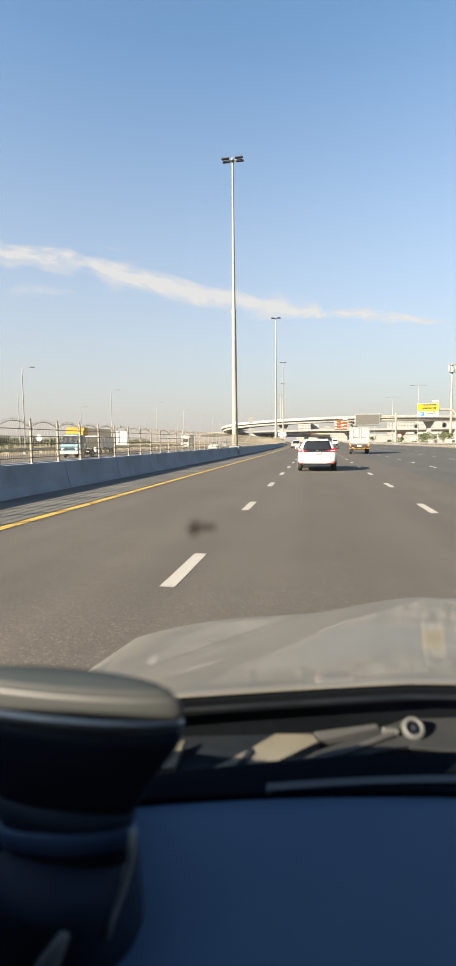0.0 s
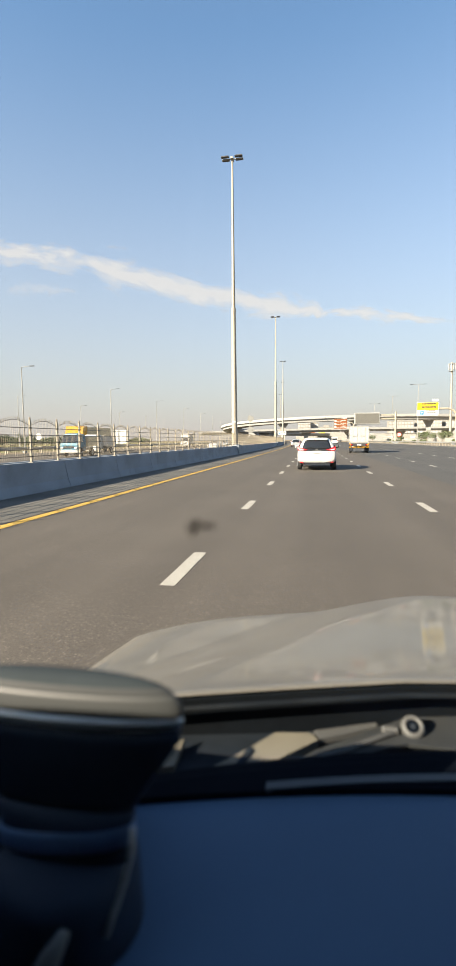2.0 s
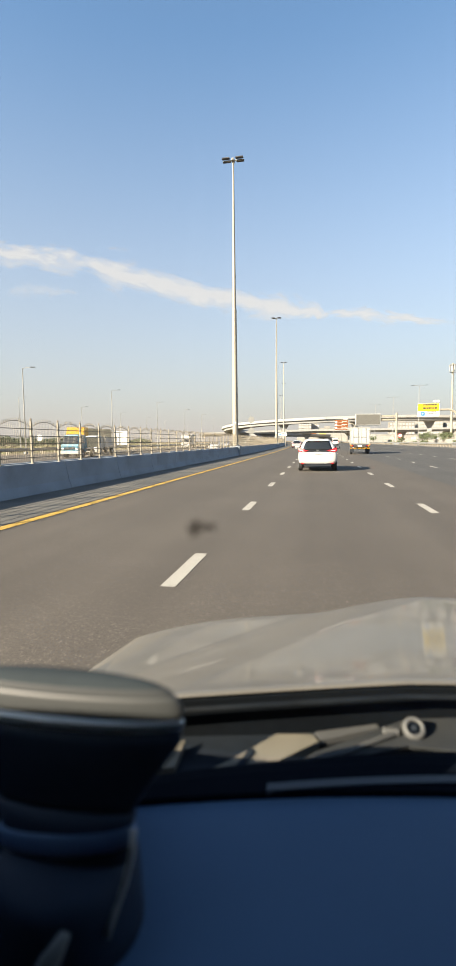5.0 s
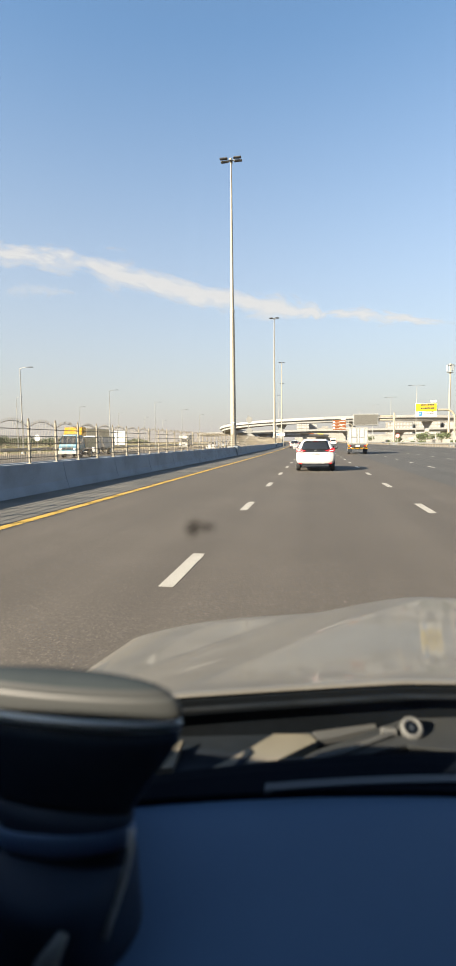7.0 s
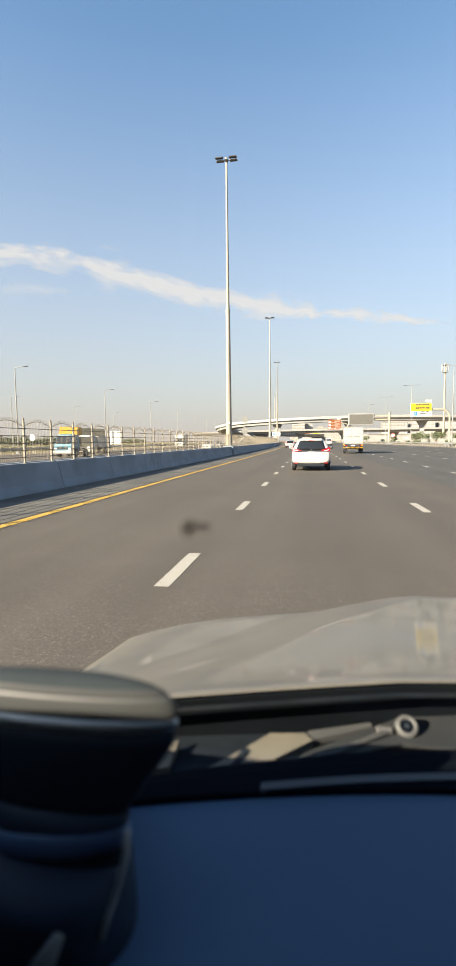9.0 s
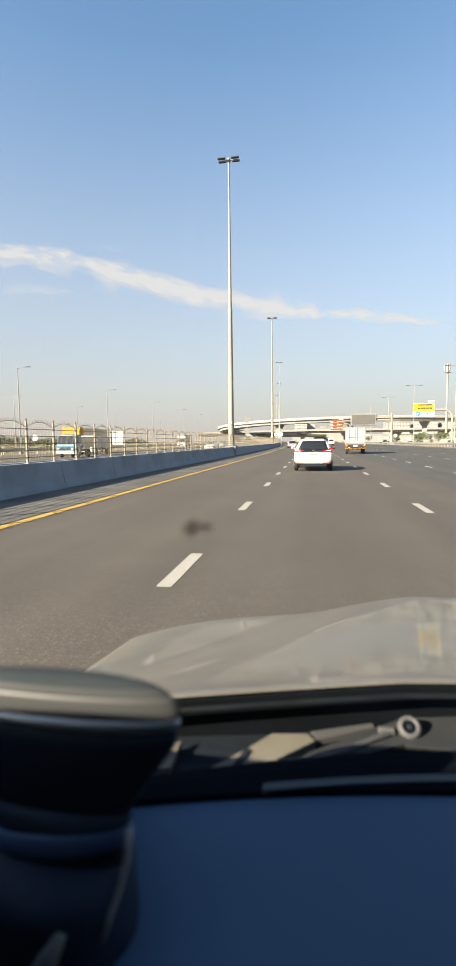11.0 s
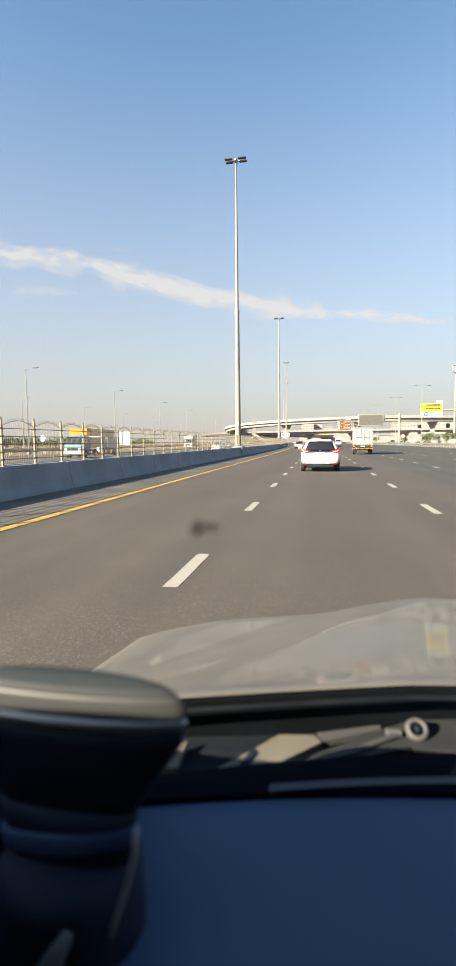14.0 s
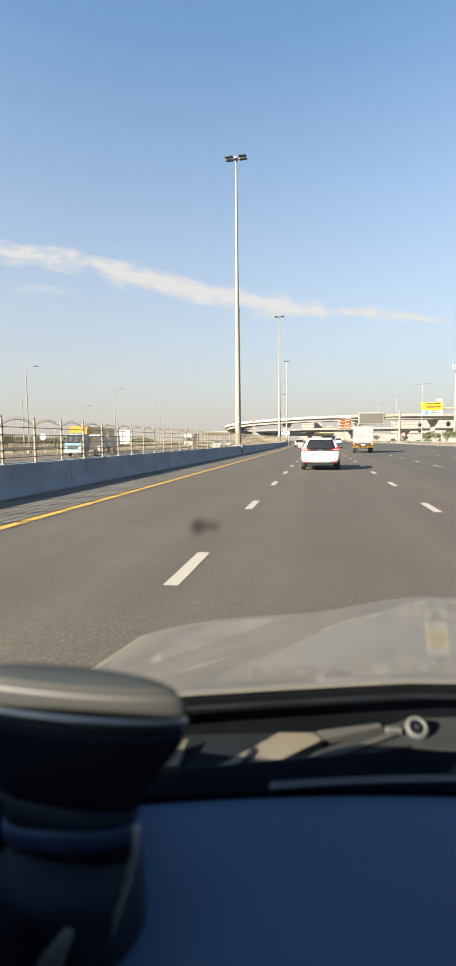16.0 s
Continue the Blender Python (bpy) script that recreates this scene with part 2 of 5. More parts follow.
    chrome=mat("satin chrome", (0.62, 0.60, 0.57), 0.28, metal=0.9, vary=0.03),
    lip=mat("silver highlight lip", (0.31, 0.325, 0.325), 0.34, metal=0.6, vary=0.05, scale=20),
    seal_strip=mat("dusty rubber strip", (0.005, 0.007, 0.010), 0.85, vary=0.35, scale=16, spec=0.1, dirt=(0.012, 0.013, 0.014), dirt_scale=10, dirt_amount=0.5),
    slot_trim=mat("dark grey slot trim", (0.012, 0.016, 0.024), 0.5, vary=0.1, scale=12),
    # shade on the cap's upward face, put into the colour
    pod_top_shade=mat("shaded blue-grey pod plastic", (0.023, 0.030, 0.034), 0.85, vary=0.05, scale=10, spec=0.05),
    gutter=mat("dark gutter plastic", (0.0045, 0.0065, 0.0095), 0.8, vary=0.3, scale=8, spec=0.1, dirt=(0.010, 0.0115, 0.013), dirt_scale=5, dirt_amount=0.4),
    streak_dull=mat("dull silver streak", (0.12, 0.122, 0.118), 0.5, vary=0.05, scale=20),
    trim=mat("satin silver highlight", (0.26, 0.26, 0.25), 0.4, metal=0.2, vary=0.05, scale=20),
    lining=mat("dark lining", (0.03, 0.031, 0.034), 0.95, vary=0.1, scale=10),
)


# ---- shapes ----
def obj(name, bm, material, parent=None, label="", smooth=False):
    me = bpy.data.meshes.new(name)
    bmesh.ops.recalc_face_normals(bm, faces=bm.faces[:])
    bm.to_mesh(me)
    bm.free()
    if smooth:
        for p in me.polygons:
            p.use_smooth = True
    me.materials.append(material)
    ob = new(name, me)
    if parent:
        ob.parent = parent
    if label:
        tagged(ob, label)
    return ob


def part(name, bm, material, parent, label="", smooth=False):
    return obj(name, bm, material, parent, label, smooth)


def share(name, me, parent, m):
    """Another object on a mesh that is already made."""
    ob = new(name, me)
    ob.parent = parent
    ob.matrix_basis = m
    return ob


def thing(name, label, category, m=None, group="", kind=""):
    ob = new(name)
    ob.empty_display_size = 0.1
    if m:
        ob.matrix_basis = m
    return tagged(ob, label, category, group, kind)


def box(x0, x1, y0, y1, z0, z1, bevel=0.0, bm=None, seg=1):
    bm2 = bmesh.new()
    bmesh.ops.create_cube(bm2, size=1)
    for v in bm2.verts:
        v.co = Vector(((x0 + x1) / 2 + v.co.x * (x1 - x0), (y0 + y1) / 2 + v.co.y * (y1 - y0), (z0 + z1) / 2 + v.co.z * (z1 - z0)))
    if bevel:
        bmesh.ops.bevel(bm2, geom=bm2.edges[:], offset=bevel, segments=seg, affect='EDGES', profile=0.5)
    return merge(bm, bm2)


def merge(bm, extra):
    if bm is None:
        return extra
    me = bpy.data.meshes.new("tmp")
    extra.to_mesh(me)
    extra.free()
    bm.from_mesh(me)
    bpy.data.meshes.remove(me)
    return bm


def lathe(rows, n=16, bm=None, m=None):
    """Rows of (radius, z) turned about z."""
    b = bmesh.new()
    rings = [[b.verts.new((r * math.cos(2 * math.pi * k / n), r * math.sin(2 * math.pi * k / n), z)) for k in range(n)] for r, z in rows]
    for a, c in zip(rings, rings[1:]):
        for k in range(n):
            b.faces.new((a[k], a[(k + 1) % n], c[(k + 1) % n], c[k]))
    b.faces.new(rings[0][::-1])
    b.faces.new(rings[-1])
    if m:
        bmesh.ops.transform(b, matrix=m, verts=b.verts[:])
    return merge(bm, b)


def prism(points, y0, y1, bm=None, axis='y'):
    """A closed outline in x, z drawn out along y (or in y, z along x; or in x, y along z)."""
    b = bmesh.new()
    put = {'y': lambda p, d: (p[0], d, p[1]), 'x': lambda p, d: (d, p[0], p[1]), 'z': lambda p, d: (p[0], p[1], d)}[axis]
    lo, hi = [b.verts.new(put(p, y0)) for p in points], [b.verts.new(put(p, y1)) for p in points]
    n = len(points)
    for k in range(n):
        b.faces.new((lo[k], lo[(k + 1) % n], hi[(k + 1) % n], hi[k]))
    b.faces.new(lo[::-1])
    b.faces.new(hi)
    return merge(bm, b)


def tube(points, r, n=6, bm=None):
    """A round bar through the points; r may be one radius or one for each."""
    b = bmesh.new()
    pts = [Vector(p) for p in points]
    rr = r if isinstance(r, (list, tuple)) else [r] * len(pts)
    rings = []
    for i, p in enumerate(pts):
        d = (pts[min(i + 1, len(pts) - 1)] - pts[max(i - 1, 0)]).normalized()
        q = d.to_track_quat('Z', 'Y').to_matrix()
        rings.append([b.verts.new(p + q @ Vector((rr[i] * math.cos(2 * math.pi * k / n), rr[i] * math.sin(2 * math.pi * k / n), 0))) for k in range(n)])
    for a, c in zip(rings, rings[1:]):
        for k in range(n):
            b.faces.new((a[k], a[(k + 1) % n], c[(k + 1) % n], c[k]))
    b.faces.new(rings[0][::-1])
    b.faces.new(rings[-1])
    return merge(bm, b)


def sweep(outline, path, bm=None):
    """A closed outline of (side, up) carried along a path of points, upright; side is to the right of the way."""
    b = bmesh.new()
    pts = [Vector(p) for p in path]
    rings = []
    for i, p in enumerate(pts):
        d = pts[min(i + 1, len(pts) - 1)] - pts[max(i - 1, 0)]
        d.z = 0
        d.normalize()
        right = Vector((d.y, -d.x, 0))
        rings.append([b.verts.new(p + right * s + Vector((0, 0, u))) for s, u in outline])
    n = len(outline)
    for a, c in zip(rings, rings[1:]):
        for k in range(n):
            b.faces.new((a[k], a[(k + 1) % n], c[(k + 1) % n], c[k]))
    b.faces.new(rings[0][::-1])
    b.faces.new(rings[-1])
    return merge(bm, b)


def text_bars(w, h, rows, bm=None, y=-0.006, seed=1, x0=0.0, z0=0.0):
    """Unreadable lines of writing: short plain bars in a field w by h in the x, z plane."""
    rnd = random.Random(seed)
    step = h / rows
    for r in range(rows):
        x, z = x0, z0 + (rows - 1 - r) * step
        while x < x0 + w * 0.93:
            d = min(x0 + w, x + rnd.uniform(0.05, 0.16) * w)
            bm = box(x, d, y, 0, z + step * 0.28, z + step * 0.72, bm=bm)
            x = d + 0.025 * w
    return bm


def words(text, size, x, y, z, parent, material, align='LEFT'):
    cu = bpy.data.curves.new("lettering", 'FONT')
    cu.body, cu.size, cu.extrude, cu.align_x = text, size, 0.003, align
    cu.materials.append(material)
    ob = new("lettering", cu)
    ob.parent = parent
    ob.matrix_basis = pose(x, y, z, 90, 0, 0)
    return ob


# ---- the road and its ground ----
def bend(s):
    return -max(0.0, s - 50.0) ** 2 / 4800.0


def at(t, s, z=0.0):
    """A place beside the road: t metres to the right of the viewpoint's line, s metres ahead, following the bend."""
    return Vector((t + bend(s), s, z))


def turn_at(s):
    return math.degrees(max(0.0, s - 50.0) / 2400.0)


def on_road(t, s, z=0.0, turn=0.0):
    p = at(t, s, z)
    return pose(p.x, p.y, p.z, 0, 0, turn_at(s) + turn)


STATIONS = [-160, -60, -20, 0, 20, 40] + [50 + 12 * k for k in range(46)]


def strip(name, t0, t1, z, material, label, category, s0=-160, s1=1000, parent=None, kind="structure"):
    ss = [s for s in STATIONS if s0 <= s <= s1]
    bm = bmesh.new()
    nt = max(1, int((t1 - t0) / 4))
    rows = [[bm.verts.new(at(t0 + (t1 - t0) * k / nt, s, z)) for k in range(nt + 1)] for s in ss]
    for a, b in zip(rows, rows[1:]):
        for k in range(nt):
            bm.faces.new((a[k], a[k + 1], b[k + 1], b[k]))
    ob = obj(name, bm, material, parent)
    if not parent:
        tagged(ob, label, category, "", kind)
    return ob


bm = bmesh.new()
g = [(-4800, -600), (4800, -600), (4800, 4800), (-4800, 4800)]
bm.faces.new([bm.verts.new((x, y, -0.06)) for x, y in g])
ground = tagged(obj("ground", bm, M["sand"]), "flat pale sand ground with dry patches", "ground", "", "structure")
road = strip("road", -5.36, 4.05, 0.0, M["asphalt"], "wide grey asphalt motorway with white lane marks", "road")
shoulder = strip("pavement_shoulder", -7.75, -5.36, 0.0, M["shoulder"], "pale dusty asphalt shoulder beside the barrier", "shoulder")
verge = strip("ground_verge", 22.6, 31.0, -0.02, M["gravel"], "pale gravel verge beside the motorway", "verge")
median = strip("ground_median", -11.2, -7.75, -0.02, M["gravel"], "gravel strip between the two carriageways", "median")
opposite = strip("road_opposite", -36.0, -11.2, 0.0, M["asphalt"], "grey asphalt carriageway beyond the fence", "road")
strip("ground_field", -125.0, -43.0, -0.03, M["field"], "dry olive field beyond the opposite carriageway", "field", s1=560)
strip("outer_lanes", 4.05, 22.6, 0.0, M["asphalt_grey"], "", "", parent=road)
strip("yellow_edge_line", -5.24, -5.03, 0.004, M["yellow_line"], "", "", parent=road)
strip("edge_line", 20.5, 20.65, 0.004, M["white_line"], "", "", parent=road, s0=-20)
strip("edge_line", -12.4, -12.25, 0.004, M["white_line"], "", "", parent=opposite)
strip("edge_line", -34.2, -34.05, 0.004, M["white_line"], "", "", parent=opposite)


# ---- concrete barrier ----
SEG = 4.0
barrier = thing("concrete_barrier", "grey precast concrete safety barrier along the shoulder", "barrier", kind="structure")
PROFILE = [(0.0, 0.0), (-0.01, 0.06), (-0.09, 0.26), (-0.195, 0.84), (-0.385, 0.84), (-0.45, 0.32), (-0.58, 0.075), (-0.58, 0.0)]


def barrier_mesh():
    bm = prism(PROFILE, 0.008, SEG - 0.008)
    bmesh.ops.bevel(bm, geom=[e for e in bm.edges if abs(e.verts[0].co.y - e.verts[1].co.y) < 1e-4 or e.verts[0].co.z > 0.8], offset=0.014, segments=1, affect='EDGES')
    me = bpy.data.meshes.new("segment")
    bmesh.ops.recalc_face_normals(bm, faces=bm.faces[:])
    bm.to_mesh(me)
    bm.free()
    me.materials.append(M["concrete"])
    return me


seg_mesh = barrier_mesh()
jbm = prism([(-0.02, 0.0), (-0.15, 0.32), (-0.215, 0.82), (-0.365, 0.82), (-0.43, 0.32), (-0.55, 0.0)], -0.03, 0.03)
jme = bpy.data.meshes.new("joint")
jbm.to_mesh(jme)
jbm.free()
jme.materials.append(M["joint"])
for k in range(-4, 90):
    share("segment", seg_mesh, barrier, on_road(-7.55, k * SEG + 2.2))
    if 0 < k < 40:
        share("joint", jme, barrier, on_road(-7.55, k * SEG + 2.2))
far_barrier = thing("concrete_barrier", "low concrete barrier of the opposite carriageway", "barrier", kind="structure")
for k in range(-1, 45):
    share("segment", seg_mesh, far_barrier, on_road(-10.7, k * SEG + 1.0) @ Matrix.Diagonal((0.9, 1, 0.80, 1)))


# ---- fence on the barrier ----
PITCH, RISE, FENCE_T = 1.45, 0.84, -7.84


def arch(x):
    return RISE + 1.015 + 0.16 * math.sin(math.pi * min(1, max(0, x / PITCH)))


def mesh_of(name, bm, material):
    me = bpy.data.meshes.new(name)
    bmesh.ops.recalc_face_normals(bm, faces=bm.faces[:])
    bm.to_mesh(me)
    bm.free()
    me.materials.append(material)
    return me


def fence_meshes():
    d = {}
    b = box(-0.027, 0.027, -0.027, 0.027, RISE, RISE + 1.19, 0.006)
    box(-0.075, 0.075, -0.06, 0.06, RISE, RISE + 0.012, bm=b)
    d["post"] = mesh_of("post", b, M["fence"])
    d["cap"] = mesh_of("cap", lathe([(0.012, RISE + 1.19), (0.022, RISE + 1.201), (0.028, RISE + 1.227), (0.021, RISE + 1.252), (0.006, RISE + 1.265)], 8), M["rail"])
    for i, f in enumerate((0.14, 0.30, 0.47, 0.64, 0.81)):
        z = RISE + 1.19 * f
        b = box(-0.008, 0.008, 0.03, PITCH - 0.03, z - 0.009, z + 0.009)
        d["rail%d" % i] = mesh_of("rail", b, M["rail"])
        b = box(-0.040, 0.040, -0.040, 0.040, z - 0.018, z + 0.018, 0.004)
        d["clamp%d" % i] = mesh_of("clamp", b, M["bracket"])
    d["arch"] = mesh_of("arch", tube([(0, PITCH * k / 10, arch(PITCH * k / 10)) for k in range(11)], 0.009, 5), M["rail"])
    picks = []
    for k in range(1, 18):
        y = PITCH * k / 18
        top = arch(y) + 0.02
        b = box(-0.0025, 0.0025, y - 0.0025, y + 0.0025, RISE + 0.08, top)
        lathe([(0.005, 0), (0.011, 0.026), (0.003, 0.062)], 4, b, Matrix.Translation((0, y, top)))
        picks.append(mesh_of("picket", b, M["picket"]))
    b = bmesh.new()
    for me in picks:
        b.from_mesh(me)
    d["infill"] = mesh_of("infill", b, M["picket"])
    return d, picks


FM, PICKS = fence_meshes()


def fence_panel(s, near):
    m = on_road(FENCE_T, s)
    f = thing("fence_panel", "cream steel fence panel with arched spiked top on the barrier", "fence", m, "fence panels along the barrier")
    one = Matrix.Identity(4)
    share("post", FM["post"], f, one)
    share("cap", FM["cap"], f, one)
    share("arch", FM["arch"], f, one)
    for i in range(5):
        share("rail", FM["rail%d" % i], f, one)
        share("clamp", FM["clamp%d" % i], f, one)
    if near:
        for me in PICKS:
            share("picket", me, f, one)
    else:
        tagged(share("infill", FM["infill"], f, one), kind="stuff")
    return f


for k in range(-6, 190):
    s = 12.55 + k * PITCH
    fence_panel(s, 0 <= k < 26)


# ---- lighting masts ----
def high_mast(s, t=-8.02):
    m = thing("high_mast", "tall cream tapered steel lighting mast with four lamps", "lamp post", on_road(t, s), "masts along the median")
    part("plinth", box(-0.55, 0.55, -0.55, 0.55, -0.05, 0.95, 0.03), M["concrete"], m)
    part("base_flange", lathe([(0.42, 0.95), (0.42, 1.0), (0.32, 1.01)], 8), M["galv"], m)
    part("lower_shaft", lathe([(0.30, 1.0), (0.215, 14.2)], 12), M["mast"], m)
    part("collar", lathe([(0.215, 14.0), (0.235, 14.05), (0.235, 14.35), (0.18, 14.42)], 12), M["mast"], m)
    part("upper_shaft", lathe([(0.175, 14.3), (0.085, 28.4)], 12), M["mast"], m)
    part("number_plate", box(-0.14, 0.14, -0.335, -0.30, 3.1, 3.32, 0.005), M["plate"], m)
    part("plate_marks", text_bars(0.2, 0.14, 1, y=-0.342, x0=-0.10, z0=3.14), M["ink"], m)
    part("crossarm", box(-0.95, 0.95, -0.05, 0.05, 28.35, 28.45, 0.01, box(-0.12, 0.12, -0.35, 0.35, 28.3, 28.5, 0.02)), M["galv"], m)
    for x in (-0.66, 0.66):
        for y in (-0.28, 0.28):
            part("lamp_head", box(x - 0.38, x + 0.38, y - 0.16, y + 0.16, 28.42, 28.56, 0.04), M["dark_metal"], m)
    return m


first = high_mast(49)
for k in (-2, -1, 1, 2, 3, 4, 5):
    copy_thing(first, on_road(-8.02, 49 + 62 * k))


def street_lamp(m, h, arms, name="street_lamp", label="", group=""):
    p = thing(name, label, "street lamp", m, group)
    part("base", box(-0.22, 0.22, -0.22, 0.22, -0.05, 0.25, 0.02), M["concrete"], p)
    part("pole", lathe([(0.11, 0.2), (0.055, h)], 8), M["galv"], p)
    for a in arms:
        part("arm", tube([(0, 0, h - 0.1), (a * 0.5, 0, h + 0.05), (a * 1.3, 0, h + 0.1)], 0.035, 6), M["galv"], p)
        part("lamp_head", box(min(a * 1.2, a * 1.9), max(a * 1.2, a * 1.9), -0.14, 0.14, h + 0.05, h + 0.15, 0.03), M["dark_metal"], p)
    return p


two = street_lamp(on_road(24.9, 91), 14.0, (-1, 1), label="grey steel street lamp with two arms on the verge", group="double street lamps on the verge")
for k in (-2, -1, 1, 2, 3, 4, 5, 6, 7):
    copy_thing(two, on_road(24.9, 91 + 31.5 * k))
one_arm = street_lamp(pose(-39, 61, 0), 11.5, (1,), label="slim grey street lamp with a single arm", group="single street lamps beyond the fence")
for k in range(-1, 9):
    if k:
        p = at(-39, 61 + 30 * k)
        copy_thing(one_arm, pose(p.x, p.y, 0))
for k in range(-1, 7):
    p = at(-64, 99 + 31 * k)
    copy_thing(one_arm, pose(p.x, p.y, 0))


# ---- guard rails ----
W_BEAM = [(0, -0.155), (0.04, -0.13), (0.08, -0.09), (0.04, -0.04), (0.0, 0.0), (0.04, 0.04), (0.08, 0.09), (0.04, 0.13), (0, 0.155), (-0.005, 0.15), (0.03, 0.09), (-0.01, 0.0), (0.03, -0.09), (-0.005, -0.15)]


def guard_rail(t, s0, s1, step, side):
    g = thing("guard_rail", "galvanised steel guard rail on short posts", "guard rail")
    path = [at(t, s0 + 8 * k, 0.62) for k in range(int((s1 - s0) / 8) + 1)]
    part("beam", sweep([(u * side, w) for u, w in W_BEAM], path), M["galv"], g)
    me = mesh_of("post", box(-0.06, 0.06, -0.07, 0.07, -0.1, 0.80, 0.008), M["fence"])
    k = 0
    while s0 + k * step < s1:
        share("post", me, g, on_road(t + 0.09 * (1 if side < 0 else -1), s0 + k * step))
        k += 1
    return g


guard_rail(24.0, 10, 330, 2.0, -1)
guard_rail(-37.0, 10, 330, 4.0, 1)
guard_rail(-41.0, 20, 260, 4.0, -1)


# ---- signs ----
def sign_face(parent, x0, x1, z0, z1, material, y=0.0, rim=0.05):
    part("back_sheet", box(x0, x1, y, y + 0.05, z0, z1, 0.01), M["galv"], parent)
    part("border", box(x0 + 0.01, x1 - 0.01, y - 0.004, y + 0.002, z0 + 0.01, z1 - 0.01), M["white_sign"], parent)
    part("sign_panel", box(x0 + rim, x1 - rim, y - 0.010, y - 0.003, z0 + rim, z1 - rim), material, parent)


def cantilever(parent, x_pole, x_end, z_arm, r=0.22):
    bendr = 1.4
    pts = [(x_pole, 0.3, 0), (x_pole, 0.3, z_arm - bendr)]
    pts += [(x_pole - bendr * (1 - math.cos(a)), 0.3, z_arm - bendr + bendr * math.sin(a)) for a in (0.4, 0.8, 1.2, 1.57)]
    pts += [(x_end, 0.3, z_arm)]
    part("curved_mast", tube(pts, r, 10), M["mast"], parent)
    part("footing", box(x_pole - 0.6, x_pole + 0.6, -0.3, 0.9, -0.05, 0.5, 0.03), M["concrete"], parent)


def brown_sign(place, far):
    s = thing("direction_sign", "large brown direction sign with white lettering on a curved mast", "road sign", place, "brown direction signs")
    sign_face(s, -3.0, 3.0, 6.2, 10.9, M["brown_sign"])
    for z in (6.5, 8.5, 10.6):
        part("cross_rail", box(-3.2, 3.2, 0.05, 0.14, z - 0.05, z + 0.05), M["galv"], s)
    part("exit_plate", box(0.9, 2.9, -0.01, 0.05, 10.98, 11.5, 0.01), M["white_sign"], s)
    words("17", 0.5, 2.0, -0.02, 11.06, s, M["ink"])
    for z, line in ((9.42, "Expo Village"), (8.05, "Dubai Expo Mall"), (6.72, "Dubai Exhibition Centre")):
        part("square_symbol", box(-2.75, -1.95, -0.016, -0.008, z - 0.02, z + 0.85), M["white_sign"], s)
        words(line, 0.50, -1.8, -0.016, z, s, M["white_sign"])
        part("script_line", text_bars(2.6, 0.55, 1, y=-0.016, seed=int(z * 10), x0=0.1, z0=z + 0.45), M["white_sign"], s)
    if far:
        words(far, 0.42, -2.75, -0.016, 6.32, s, M["white_sign"])
        part("arrow", prism([(-0.35, 6.58), (-0.12, 6.58), (-0.12, 6.72), (0.12, 6.72), (0.12, 6.58), (0.35, 6.58), (0.0, 6.30)], -0.016, -0.008), M["white_sign"], s)
    cantilever(s, 6.1, 2.0, 9.0)
    return s


def yellow_sign():
    s = thing("parking_sign", "yellow and white direction sign on a curved mast", "road sign", on_road(26.0, 118) @ Matrix.Diagonal((1.35, 1.35, 1.35, 1)))
    sign_face(s, -1.75, 1.75, 4.85, 7.1, M["yellow_sign"])
    part("white_half", box(-1.69, 1.69, -0.016, -0.008, 4.91, 5.75), M["white_sign"], s)
    part("blue_square", box(-1.2, -0.6, -0.020, -0.014, 5.0, 5.7), M["blue_sign"], s)
    words("P", 0.5, -1.06, -0.024, 5.15, s, M["white_sign"])
    part("script_line", text_bars(2.4, 1.1, 2, y=-0.016, seed=4, x0=-0.9, z0=6.0), M["ink"], s)
    part("script_line", text_bars(1.6, 0.6, 2, y=-0.020, seed=5, x0=-0.3, z0=5.2), M["ink"], s)
    part("exit_plate", box(0.7, 1.7, -0.01, 0.05, 7.24, 7.6, 0.01), M["white_sign"], s)
    cantilever(s, 4.7, 1.0, 6.0, 0.17)
    return s


def display_board():
    s = thing("message_board", "large unlit electronic message board with a white frame", "message board", on_road(17.4, 152) @ Matrix.Diagonal((1.12, 1.12, 1.12, 1)))
    part("casing", box(-3.3, 3.3, -0.05, 0.55, 5.1, 8.25, 0.05), M["box_white"], s)
    part("frame_edge", box(-3.25, 3.25, -0.09, -0.05, 5.15, 8.2, 0.01), M["galv"], s)
    part("display", box(-3.0, 3.0, -0.11, -0.088, 5.4, 7.95), M["led"], s)
    part("arm", box(2.8, 7.4, 0.25, 0.60, 6.4, 6.8, 0.03), M["mast"], s)
    part("arm", box(2.8, 7.4, 0.25, 0.60, 7.4, 7.8, 0.03), M["mast"], s)
    part("mast", lathe([(0.3, 0), (0.26, 8.4)], 10, None, Matrix.Translation((7.4, 0.42, 0))), M["mast"], s)
    part("footing", box(6.7, 8.1, -0.3, 1.1, -0.05, 0.5, 0.03), M["concrete"], s)
    return s


